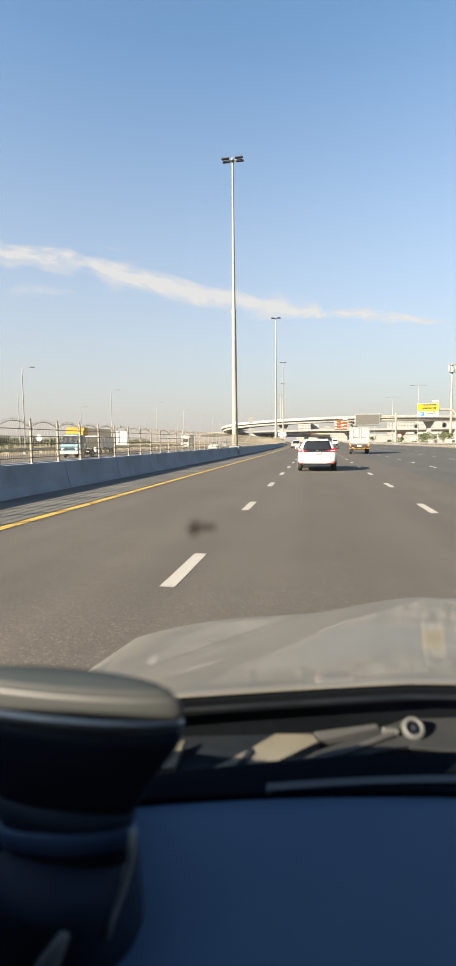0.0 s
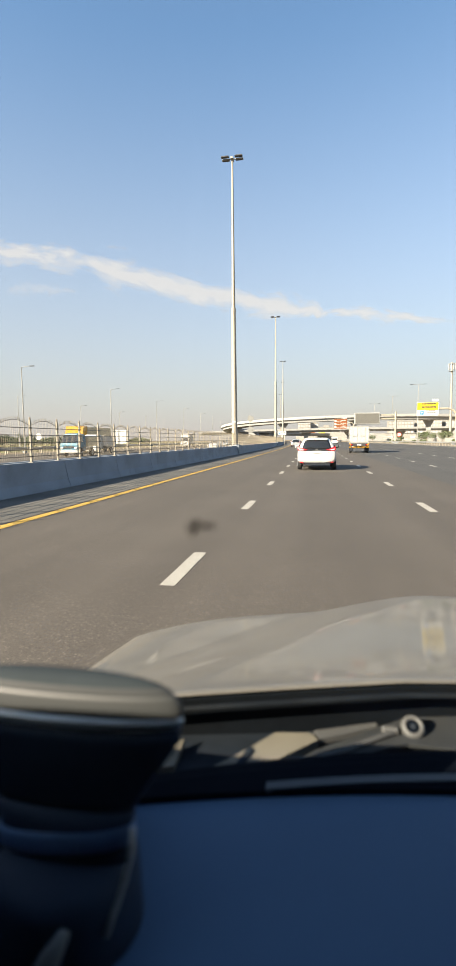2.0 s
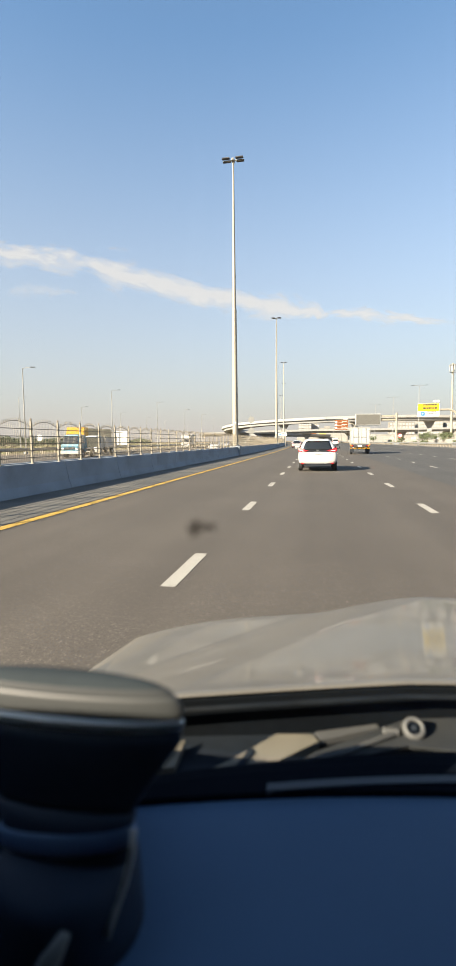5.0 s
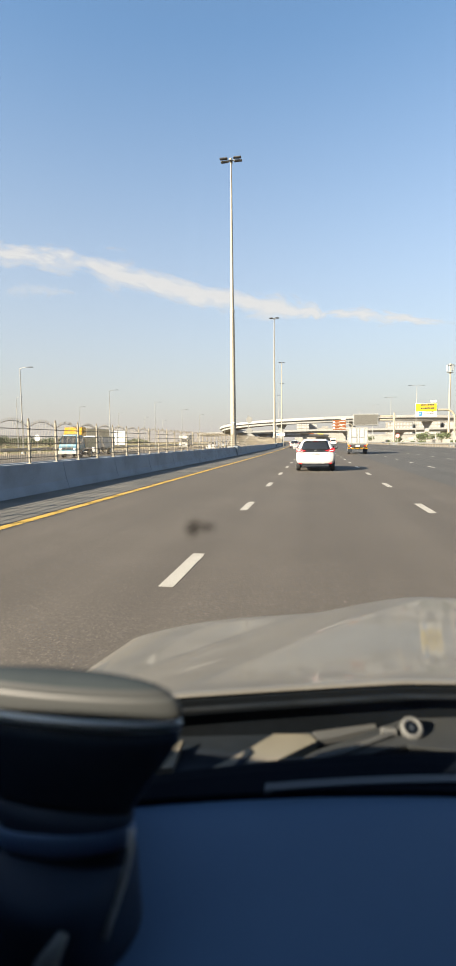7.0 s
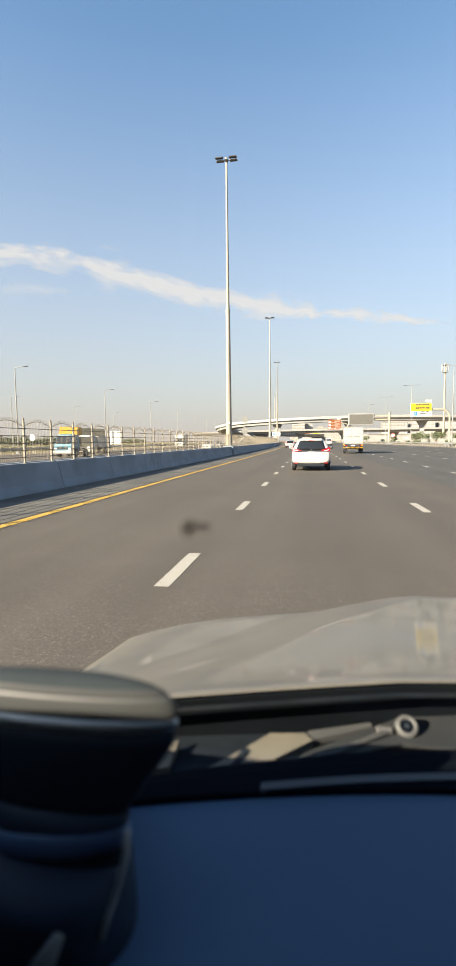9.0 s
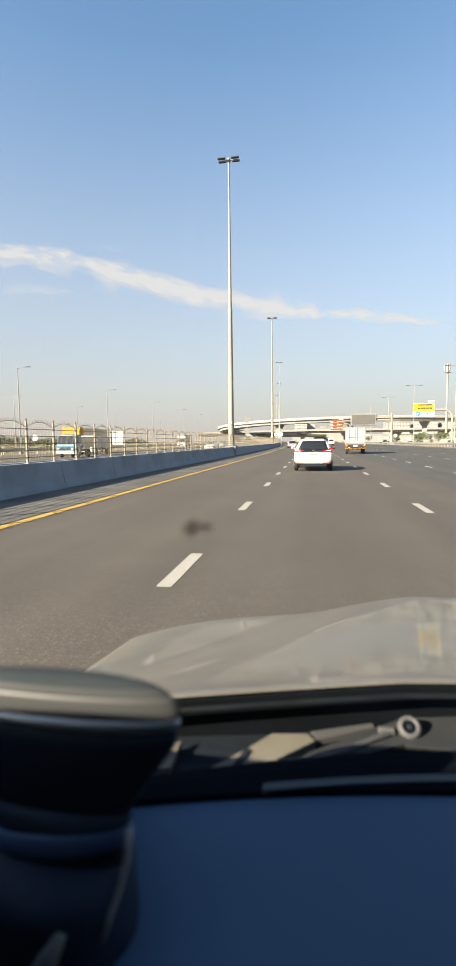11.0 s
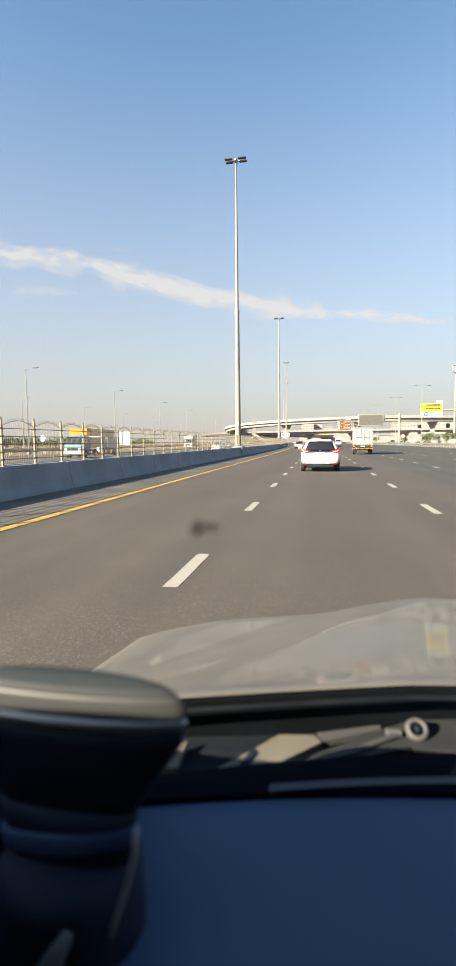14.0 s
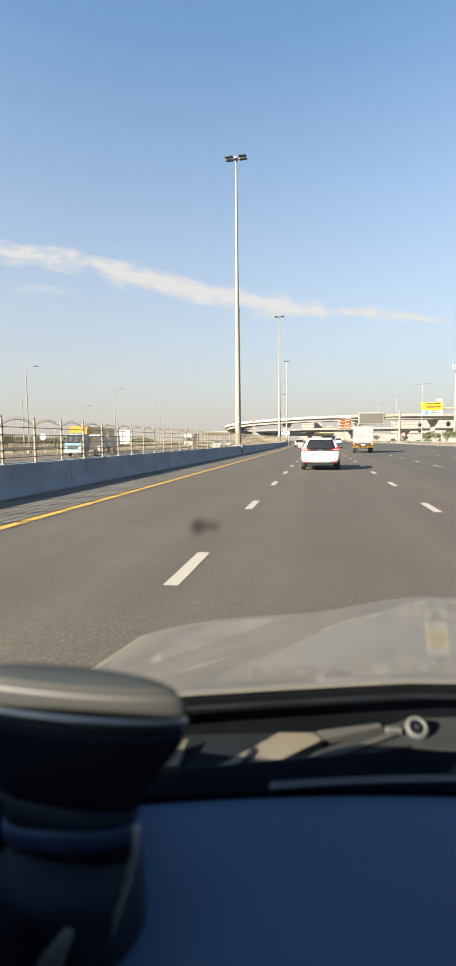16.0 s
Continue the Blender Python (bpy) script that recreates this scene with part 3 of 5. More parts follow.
def disc_signs():
    s = thing("round_signs", "two round road signs seen from behind on one post", "road sign", on_road(-7.15, 54))
    part("post", tube([(-0.62, 0.05, 0.80), (-0.62, 0.05, 1.2), (0, 0.05, 1.9), (0, 0.05, 4.3)], 0.045, 8), M["galv"], s)
    for z in (2.55, 3.75):
        part("disc", lathe([(0.35, 0), (0.35, 0.03)], 24, None, Matrix.Translation((0.12, 0, z)) @ pose(0, 0, 0, 90, 0, 0)), M["disc_back"], s)
        part("clamp", box(-0.08, 0.3, -0.02, 0.08, z - 0.04, z + 0.04), M["galv"], s)
    return s


def name_sign():
    s = thing("road_name_sign", "white road name sign with a blue shield on two posts", "road sign", on_road(-7.86, 125))
    sign_face(s, -0.35, 1.75, 2.6, 3.5, M["white_sign"])
    part("shield", lathe([(0.28, 0), (0.28, 0.012)], 6, None, Matrix.Translation((0.1, -0.012, 3.05)) @ pose(0, 0, 0, 90, 0, 0)), M["blue_sign"], s)
    part("script_line", text_bars(1.1, 0.7, 2, y=-0.016, seed=9, x0=0.5, z0=2.7), M["ink"], s)
    for x in (0.0, 1.4):
        part("post", box(x - 0.05, x + 0.05, 0.05, 0.13, 0.80 if x == 0.0 else -0.05, 3.4, 0.006), M["mast"], s)
    return s


def small_sign(t, s, label, face, w, h, z, square=True):
    p = thing("road_sign", label, "road sign", on_road(t, s))
    part("post", tube([(0, 0.06, -0.05), (0, 0.06, z + h)], 0.04, 8), M["galv"], p)
    if square:
        part("sign_panel", box(-w / 2, w / 2, 0, 0.02, z, z + h, 0.005), face, p)
    else:
        part("sign_panel", lathe([(w / 2, 0), (w / 2, 0.02)], 20, None, Matrix.Translation((0, 0.02, z + h / 2)) @ pose(0, 0, 0, 90, 0, 0)), face, p)
    return p


brown_sign(on_road(18.6, 234), ""), brown_sign(on_road(21.5, -95), "600m"), yellow_sign(), display_board(), disc_signs(), name_sign()
speed = small_sign(26.2, 150, "round white speed sign with a red rim and black 80", M["red_sign"], 1.2, 1.2, 2.0, False)
part("white_disc", lathe([(0.47, 0), (0.47, 0.006)], 20, None, Matrix.Translation((0, 0.0, 2.6)) @ pose(0, 0, 0, 90, 0, 0)), M["white_sign"], speed)
words("80", 0.62, 0.0, -0.008, 2.39, speed, M["ink"], 'CENTER')


def telecom_mast(t, s):
    m = thing("telecom_mast", "tall white telecom mast with a ring of antenna panels", "mast", on_road(t, s))
    part("footing", box(-1.2, 1.2, -1.2, 1.2, -0.1, 0.5, 0.04), M["concrete"], m)
    part("shaft", lathe([(0.46, 0.4), (0.38, 14.0), (0.30, 30.0)], 14), M["mast"], m)
    for z in (26.6, 29.4):
        part("ring_platform", lathe([(0.45, z), (1.25, z + 0.02), (1.25, z + 0.12), (0.45, z + 0.14)], 14), M["galv"], m)
    panel_mesh = mesh_of("antenna", box(-0.17, 0.17, -0.09, 0.09, 0.0, 2.2, 0.03), M["box_white"])
    for k in range(9):
        a = 2 * math.pi * k / 9
        share("antenna", panel_mesh, m, Matrix.Translation((1.3 * math.cos(a), 1.3 * math.sin(a), 27.2)) @ pose(0, 0, 0, 0, 0, math.degrees(a) + 90))
    return m


telecom_mast(55.5, 200)
small_sign(26.0, 205, "white and red chevron sign on the verge", M["red_sign"], 1.0, 1.6, 1.2)
small_sign(-37.5, 62, "round white sign seen from behind", M["white_sign"], 0.9, 0.9, 1.7, False)
small_sign(-37.5, 92, "white rectangular sign seen from behind", M["white_sign"], 2.2, 2.6, 1.0)
small_sign(-37.0, 48, "white rectangular sign seen from behind", M["white_sign"], 1.6, 2.2, 1.4)


# ---- vehicles ----
def wheel(parent, x, y, r, w):
    side = 1 if x > 0 else -1
    t = Matrix.Translation((x, y, r)) @ pose(0, 0, 0, 0, 90, 0)
    ty = part("tyre", lathe([(r * 0.62, -w / 2), (r * 0.94, -w / 2), (r, -w * 0.32), (r, w * 0.32), (r * 0.94, w / 2), (r * 0.62, w / 2)], 20, None, t), M["tyre"], parent, smooth=False)
    b = lathe([(r * 0.64, -side * w * 0.40), (r * 0.63, side * w * 0.42), (r * 0.57, side * w * 0.45), (r * 0.52, side * w * 0.30), (r * 0.14, side * w * 0.34), (r * 0.04, side * w * 0.44)], 20, None, t)
    for k in range(5):
        a = 2 * math.pi * k / 5
        tube([(x + side * w * 0.46, y, r), (x + side * w * 0.46, y + r * 0.58 * math.cos(a), r + r * 0.58 * math.sin(a))], 0.03, 4, b)
    part("rim", b, M["rim"], ty)
    return ty


def loft(stations, n_side=7):
    """A car body from stations (y, z_bottom, z_belt, z_top, w_low, w_belt, w_top)."""
    bm = bmesh.new()
    rings = []
    for y, zb, zw, zt, wl, ww, wt in stations:
        half = [(wl * 0.86, zb), (wl, zb + 0.10), (ww, (zb + zw) * 0.55), (ww * 0.985, zw), (wt + (ww - wt) * 0.10, zt - (zt - zw) * 0.12), (wt * 0.86, zt - 0.012), (wt * 0.45, zt)]
        rings.append([bm.verts.new((x, y, z)) for x, z in half] + [bm.verts.new((-x, y, z)) for x, z in half[::-1]])
    n = len(rings[0])
    for a, b in zip(rings, rings[1:]):
        for k in range(n):
            bm.faces.new((a[k], a[(k + 1) % n], b[(k + 1) % n], b[k]))
    bm.faces.new(rings[0][::-1])
    bm.faces.new(rings[-1])
    return bm


def panel(corners, thick=0.012, bm=None):
    """A thin pane through four corners, thickened along its normal."""
    b = bmesh.new()
    c = [Vector(p) for p in corners]
    nrm = (c[1] - c[0]).cross(c[3] - c[0]).normalized() * thick
    lo, hi = [b.verts.new(p) for p in c], [b.verts.new(p + nrm) for p in c]
    b.faces.new(lo[::-1])
    b.faces.new(hi)
    for k in range(4):
        b.faces.new((lo[k], lo[(k + 1) % 4], hi[(k + 1) % 4], hi[k]))
    return merge(bm, b)


TAIL_OUTLINE = [(0.40, 0.945), (0.60, 0.990), (0.77, 1.075), (0.845, 1.080), (0.868, 0.985), (0.845, 0.905), (0.72, 0.890), (0.52, 0.912)]
TAIL_INSERT = [(0.56, 0.935), (0.70, 0.950), (0.80, 0.985), (0.80, 0.955), (0.70, 0.925), (0.58, 0.918)]


def curved_pane(z0, z1, w0, w1, y0, y1, bow, thick=0.02, nx=10, nz=4):
    """A pane bulging backwards: half width w0 at its foot z0, w1 at its head z1."""
    bm = bmesh.new()
    back = []
    for d in (0.0, thick):
        rows = []
        for j in range(nz + 1):
            f = j / nz
            w, y, z = w0 + (w1 - w0) * f, y0 + (y1 - y0) * f - 0.02 * math.sin(math.pi * f), z0 + (z1 - z0) * f
            rows.append([bm.verts.new((w * (2 * i / nx - 1), y + d - bow * (1 - (2 * i / nx - 1) ** 2), z)) for i in range(nx + 1)])
        back.append(rows)
        for a, b in zip(rows, rows[1:]):
            for k in range(nx):
                bm.faces.new((a[k], a[k + 1], b[k + 1], b[k]))
    for j in range(nz):
        for i in (0, nx):
            bm.faces.new((back[0][j][i], back[0][j + 1][i], back[1][j + 1][i], back[1][j][i]))
    for i in range(nx):
        for j in (0, nz):
            bm.faces.new((back[0][j][i], back[0][j][i + 1], back[1][j][i + 1], back[1][j][i]))
    return bm


def wrapped(outline, sx, proud=0.0, lean=0.42):
    """A lamp lens cut to an outline in x, z that follows the rounded rear corner."""
    bm = prism([(sx * x, z) for x, z in outline], -0.03, 0.03)
    for v in bm.verts:
        u = abs(v.co.x)
        v.co.y += lean * (v.co.z - 0.90) - 0.018 - proud + 0.75 * max(0.0, u - 0.5) ** 2
    return bm


def hatchback(m, label, paint, name="hatchback", group=""):
    """A five-door hatchback, 4.1 m long, its tail at y = 0 and its nose at y = 4.1."""
    c = thing(name, label, "car", m, group)
    st = [(0.00, 0.40, 0.82, 0.86, 0.72, 0.79, 0.70), (0.05, 0.33, 0.87, 0.97, 0.82, 0.850, 0.75), (0.14, 0.30, 0.92, 1.16, 0.855, 0.875, 0.70),
          (0.30, 0.28, 0.94, 1.40, 0.865, 0.882, 0.625), (0.48, 0.26, 0.94, 1.465, 0.87, 0.884, 0.600), (1.30, 0.22, 0.93, 1.485, 0.87, 0.885, 0.59),
          (2.05, 0.20, 0.92, 1.465, 0.87, 0.885, 0.59), (2.50, 0.20, 0.91, 1.25, 0.87, 0.882, 0.62), (2.95, 0.20, 0.90, 1.00, 0.865, 0.875, 0.70),
          (3.70, 0.22, 0.78, 0.84, 0.83, 0.84, 0.68), (4.02, 0.27, 0.66, 0.70, 0.74, 0.76, 0.60), (4.10, 0.34, 0.58, 0.60, 0.60, 0.62, 0.50)]
    bm = loft(st)
    body = part("body", bm, paint, c, smooth=True)
    body.modifiers.new("bevel", 'SUBSURF').levels = 1
    body.modifiers["bevel"].render_levels = 1
    part("rear_window", curved_pane(0.960, 1.365, 0.675, 0.520, 0.040, 0.266, 0.045), M["car_glass"], c, smooth=True)
    part("tailgate_band", curved_pane(0.905, 0.965, 0.62, 0.66, -0.010, 0.036, 0.020), M["plastic"], c)
    lip = prism([(0.215, 1.376), (0.205, 1.400), (0.44, 1.480), (0.66, 1.478), (0.52, 1.42)], -0.50, 0.50, axis='x')
    bmesh.ops.bevel(lip, geom=lip.edges[:], offset=0.02, segments=2, affect='EDGES')
    part("spoiler", lip, paint, c)
    part("brake_lamp", box(-0.12, 0.12, 0.196, 0.23, 1.377, 1.392), M["tail"], c)
    for sx in (-1, 1):
        lamp = part("tail_light", wrapped(TAIL_OUTLINE, sx), M["tail"], c)
        part("lamp_insert", wrapped(TAIL_INSERT, sx, 0.008), M["head"], lamp)
        part("reflector", wrapped([(0.58, 0.335), (0.73, 0.345), (0.75, 0.400), (0.62, 0.375)], sx, 0.004, 0.0), M["tail"], c)
        part("side_window", panel([(sx * 0.862, 0.75, 0.95), (sx * 0.862, 1.62, 0.94), (sx * 0.640, 1.60, 1.305), (sx * 0.640, 0.80, 1.295)][::sx], 0.02), M["car_glass"], c)
        part("side_window", panel([(sx * 0.862, 1.70, 0.94), (sx * 0.862, 2.62, 0.93), (sx * 0.675, 2.20, 1.235), (sx * 0.640, 1.68, 1.305)][::sx], 0.02), M["car_glass"], c)
        part("headlight", box(min(sx * 0.48, sx * 0.74), max(sx * 0.48, sx * 0.74), 3.86, 4.03, 0.62, 0.74, 0.03), M["head"], c)
        mir = part("mirror", box(min(sx * 0.87, sx * 1.08), max(sx * 0.87, sx * 1.08), 2.26, 2.42, 0.98, 1.13, 0.035, seg=2), paint if sx < 0 else M["plastic"], c)
        part("mirror_glass", box(min(sx * 0.90, sx * 1.05), max(sx * 0.90, sx * 1.05), 2.252, 2.259, 1.01, 1.10), M["chrome"], mir)
        for y in (0.72, 3.28):
            wheel(c, sx * 0.785, y, 0.31, 0.19)
    part("windscreen", panel([(0.60, 2.93, 1.03), (-0.60, 2.93, 1.03), (-0.52, 2.20, 1.375), (0.52, 2.20, 1.375)], 0.02), M["car_glass"], c)
    part("number_plate", box(-0.19, 0.19, -0.024, 0.02, 0.775, 0.885, 0.004), M["plate"], c)
    part("plate_marks", text_bars(0.28, 0.05, 1, y=-0.028, x0=-0.14, z0=0.805), M["ink"], c)
    part("badge", lathe([(0.045, 0), (0.045, 0.012)], 14, None, Matrix.Translation((0, 0.0, 0.94)) @ pose(0, 0, 0, 110, 0, 0) @ Matrix.Diagonal((1.4, 1, 1, 1))), M["chrome"], c)
    part("model_mark", box(0.50, 0.57, -0.016, 0.01, 0.800, 0.812), M["dark_metal"], c)
    part("bumper_valance", box(-0.62, 0.62, 0.01, 0.16, 0.22, 0.315, 0.02), M["plastic"], c)
    part("tow_cover", box(0.30, 0.40, -0.010, 0.0, 0.36, 0.41), paint, c)
    part("rear_wiper", tube([(0.0, -0.02, 0.975), (-0.08, 0.005, 1.03), (-0.34, 0.022, 1.05)], 0.010, 5), M["plastic"], c)
    return c


def box_truck(m, label, cab, body, name="box_truck", tail=True, length=6.2, box_h=3.0, box_w=2.1, flip=False, hoist=0.0):
    """A light lorry, tail at y = 0, cab at the far end; box_h is the top of its box."""
    c = thing(name, label, "truck", m)
    y1 = length - 1.9
    hw = box_w / 2
    part("chassis", box(-0.42, 0.42, 0.1, length - 0.4, 0.55, 0.78, 0.02), M["dark_metal"], c)
    bx = part("box_body", box(-hw, hw, 0.0, y1, 0.98, box_h, 0.02), body, c)
    if tail:
        for sx in (-1, 1):
            d = part("door", box(min(sx * 0.015, sx * (hw - 0.07)), max(sx * 0.015, sx * (hw - 0.07)), -0.035, -0.002, 1.08, box_h - 0.10, 0.008), body, c)
            for x in (0.16, 0.62):
                part("lock_rod", tube([(sx * x, -0.05, 1.08), (sx * x, -0.05, box_h - 0.10)], 0.016, 5), M["galv"], d)
            for z in (1.15, 1.75, 2.35):
                part("hinge", box(min(sx * (hw - 0.17), sx * (hw - 0.02)), max(sx * (hw - 0.17), sx * (hw - 0.02)), -0.05, -0.03, z, z + 0.07), M["galv"], d)
            part("corner_post", box(min(sx * (hw - 0.07), sx * (hw + 0.01)), max(sx * (hw - 0.07), sx * (hw + 0.01)), -0.03, 0.05, 0.98, box_h + 0.01, 0.01), M["galv"], c)
            part("script_line", text_bars(0.5, 0.16, 1, y=-0.042, seed=7 + sx, x0=-0.60 if sx < 0 else 0.12, z0=1.62), M["ink"], c)
            cluster = part("tail_light", box(min(sx * 0.60, sx * 0.95), max(sx * 0.60, sx * 0.95), -0.08, -0.03, 0.75, 0.91, 0.01), M["plastic"], c)
            part("lamp_lens", box(min(sx * 0.64, sx * 0.77), max(sx * 0.64, sx * 0.77), -0.09, -0.078, 0.78, 0.88), M["tail"], cluster)
            part("lamp_lens", box(min(sx * 0.79, sx * 0.91), max(sx * 0.79, sx * 0.91), -0.09, -0.078, 0.78, 0.88), M["amber"], cluster)
            part("marker_light", box(min(sx * 0.86, sx * 0.98), max(sx * 0.86, sx * 0.98), -0.05, -0.025, 0.92, 0.97), M["amber"], c)
            part("mudflap", box(min(sx * 0.55, sx * 0.98), max(sx * 0.55, sx * 0.98), 0.62, 0.64, 0.18, 0.6), M["plastic"], c)
        part("head_rail", box(-hw, hw, -0.03, 0.04, box_h - 0.10, box_h + 0.01, 0.01), M["galv"], c)
        part("sill", box(-hw, hw, -0.045, 0.04, 0.97, 1.07, 0.01), M["galv"], c)
        part("tail_beam", box(-0.95, 0.95, -0.03, 0.08, 0.70, 0.96, 0.01), M["dark_metal"], c)
        bar = part("bumper_bar", box(-0.98, 0.98, -0.13, -0.04, 0.55, 0.635, 0.01), M["yellow_paint"], c)
        for k in range(4):
            part("dark_stripe", box(-0.78 + k * 0.45, -0.66 + k * 0.45, -0.136, -0.128, 0.555, 0.63), M["dark_metal"], bar)
        for sx in (-1, 1):
            part("bar_bracket", box(sx * 0.5 - 0.04, sx * 0.5 + 0.04, -0.06, 0.10, 0.58, 0.80), M["dark_metal"], bar)
        part("number_plate", box(-0.2, 0.2, -0.10, -0.03, 0.76, 0.88), M["plate"], c)
    part("cab", loft([(y1 + 0.15, 0.50, 1.35, 2.15, 0.85, 0.93, 0.80), (y1 + 0.9, 0.45, 1.35, 2.25, 0.86, 0.94, 0.80), (y1 + 1.45, 0.42, 1.32, 2.18, 0.86, 0.94, 0.76), (y1 + 1.78, 0.40, 1.25, 1.32, 0.86, 0.92, 0.84), (y1 + 1.88, 0.42, 1.05, 1.10, 0.84, 0.88, 0.82)]), cab, c)
    part("windscreen", panel([(0.80, y1 + 1.83, 1.34), (-0.80, y1 + 1.83, 1.34), (-0.70, y1 + 1.50, 2.06), (0.70, y1 + 1.50, 2.06)], 0.03), M["car_glass"], c)
    part("grille", box(-0.55, 0.55, y1 + 1.87, y1 + 1.92, 0.82, 1.0, 0.01), M["plastic"], c)
    part("front_bumper", box(-0.93, 0.93, y1 + 1.72, y1 + 1.97, 0.36, 0.66, 0.04), M["box_white"], c)
    if hoist:
        part("roof_deflector", prism([(y1 + 0.15, 2.1), (y1 + 1.50, 2.1), (y1 + 1.20, 2.2 + hoist), (y1 + 0.15, 2.2 + hoist)], -hw * 0.96, hw * 0.96, axis='x'), cab, c)
    for sx in (-1, 1):
        part("headlight", box(min(sx * 0.58, sx * 0.84), max(sx * 0.58, sx * 0.84), y1 + 1.86, y1 + 1.93, 0.72, 0.92, 0.02), M["head"], c)
        part("side_window", panel([(sx * 0.945, y1 + 0.75, 1.38), (sx * 0.945, y1 + 1.62, 1.34), (sx * 0.80, y1 + 1.40, 2.02), (sx * 0.82, y1 + 0.78, 2.06)][::sx], 0.02), M["car_glass"], c)
        part("mirror", box(min(sx * 1.0, sx * 1.16), max(sx * 1.0, sx * 1.16), y1 + 1.60, y1 + 1.68, 1.45, 1.85, 0.02), M["plastic"], c)
        for y in (1.25, y1 + 1.05):
            wheel(c, sx * 0.83, y, 0.40, 0.24)
    return c


def van(m, label, paint, name="van"):
    c = thing(name, label, "van", m)
    part("body", loft([(0.0, 0.35, 1.1, 1.95, 0.86, 0.92, 0.80), (0.15, 0.30, 1.1, 2.12, 0.90, 0.94, 0.82), (3.6, 0.30, 1.1, 2.15, 0.90, 0.94, 0.82), (4.2, 0.30, 1.1, 1.55, 0.90, 0.93, 0.78), (4.9, 0.32, 0.95, 1.10, 0.88, 0.90, 0.78), (5.15, 0.38, 0.78, 0.82, 0.76, 0.78, 0.66)]), paint, c, smooth=False)
    part("windscreen", panel([(0.74, 4.32, 1.50), (-0.74, 4.32, 1.50), (-0.72, 3.72, 2.04), (0.72, 3.72, 2.04)], 0.03), M["car_glass"], c)
    part("rear_window", panel([(-0.70, -0.02, 1.2), (0.70, -0.02, 1.2), (0.66, 0.05, 1.85), (-0.66, 0.05, 1.85)], 0.03), M["car_glass"], c)
    for sx in (-1, 1):
        for y0, y2 in ((0.4, 1.5), (1.6, 2.6), (2.7, 3.7)):
            part("side_window", panel([(sx * 0.935, y0, 1.22), (sx * 0.935, y2, 1.22), (sx * 0.865, y2, 1.90), (sx * 0.865, y0, 1.90)][::sx], 0.02), M["car_glass"], c)
        part("headlight", box(min(sx * 0.50, sx * 0.76), max(sx * 0.50, sx * 0.76), 4.95, 5.10, 0.74, 0.92, 0.03), M["head"], c)
        part("tail_light", box(min(sx * 0.80, sx * 0.92), max(sx * 0.80, sx * 0.92), -0.03, 0.03, 0.9, 1.3, 0.01), M["tail"], c)
        for y in (1.0, 4.1):
            wheel(c, sx * 0.80, y, 0.33, 0.21)
    part("grille", box(-0.42, 0.42, 5.10, 5.17, 0.62, 0.80, 0.02), M["plastic"], c)
    return c


hatchback(on_road(0.07, 22.6), "white five-door hatchback driving ahead on the asphalt", M["white_paint"])
box_truck(on_road(4.35, 51.0, 0, -3.5), "white box truck with closed rear doors and striped bumper", M["box_white"], M["box_white"], box_h=2.68, box_w=1.98)
hatchback(on_road(-3.2, 92), "silver hatchback further along the motorway", M["silver_paint"], group="distant cars on the motorway")
hatchback(on_road(-3.4, 128), "white hatchback far along the inner lane", M["white_paint"], group="distant cars on the motorway")
hatchback(on_road(-3.2, 168), "dark grey hatchback far along the inner lane", M["grey_paint"], group="distant cars on the motorway")
hatchback(on_road(-0.9, 238), "white hatchback far along the second lane", M["white_paint"], group="distant cars on the motorway")
hatchback(on_road(4.0, 190), "silver hatchback far along the middle lane", M["silver_paint"], group="distant cars on the motorway")
van(on_road(4.1, 236), "white van far along the motorway", M["white_paint"])
van(on_road(7.8, 150), "white van driving along the middle lane", M["white_paint"])
# oncoming traffic beyond the fence
box_truck(on_road(-23.1, 47.6, 0, 180), "truck with a light blue cab beyond the fence", M["blue_paint"], M["box_tan"], name="blue_truck", tail=False, length=4.3, box_h=1.9)
box_truck(on_road(-30.3, 67.0, 0, 180), "large truck with yellow cab and tan load", M["yellow_paint"], M["box_tan"], name="yellow_truck", tail=False, length=9.2, box_h=3.3, box_w=2.5, hoist=1.2)
box_truck(on_road(-25.4, 57.6, 0, 180), "small white truck with a white cab beyond the fence", M["box_white"], M["box_white"], name="white_truck", tail=False, length=5.4, box_h=2.1)
box_truck(on_road(-28.0, 112.0, 0, 180), "white delivery truck with tall box beyond the fence", M["box_white"], M["box_white"], name="white_truck", tail=False, box_h=3.0, hoist=0.7)
hatchback(on_road(-15.5, 78, 0, 180), "white oncoming hatchback beyond the fence", M["white_paint"], group="oncoming cars beyond the fence")
hatchback(on_road(-19.5, 112, 0, 180), "silver oncoming hatchback beyond the fence", M["silver_paint"], group="oncoming cars beyond the fence")


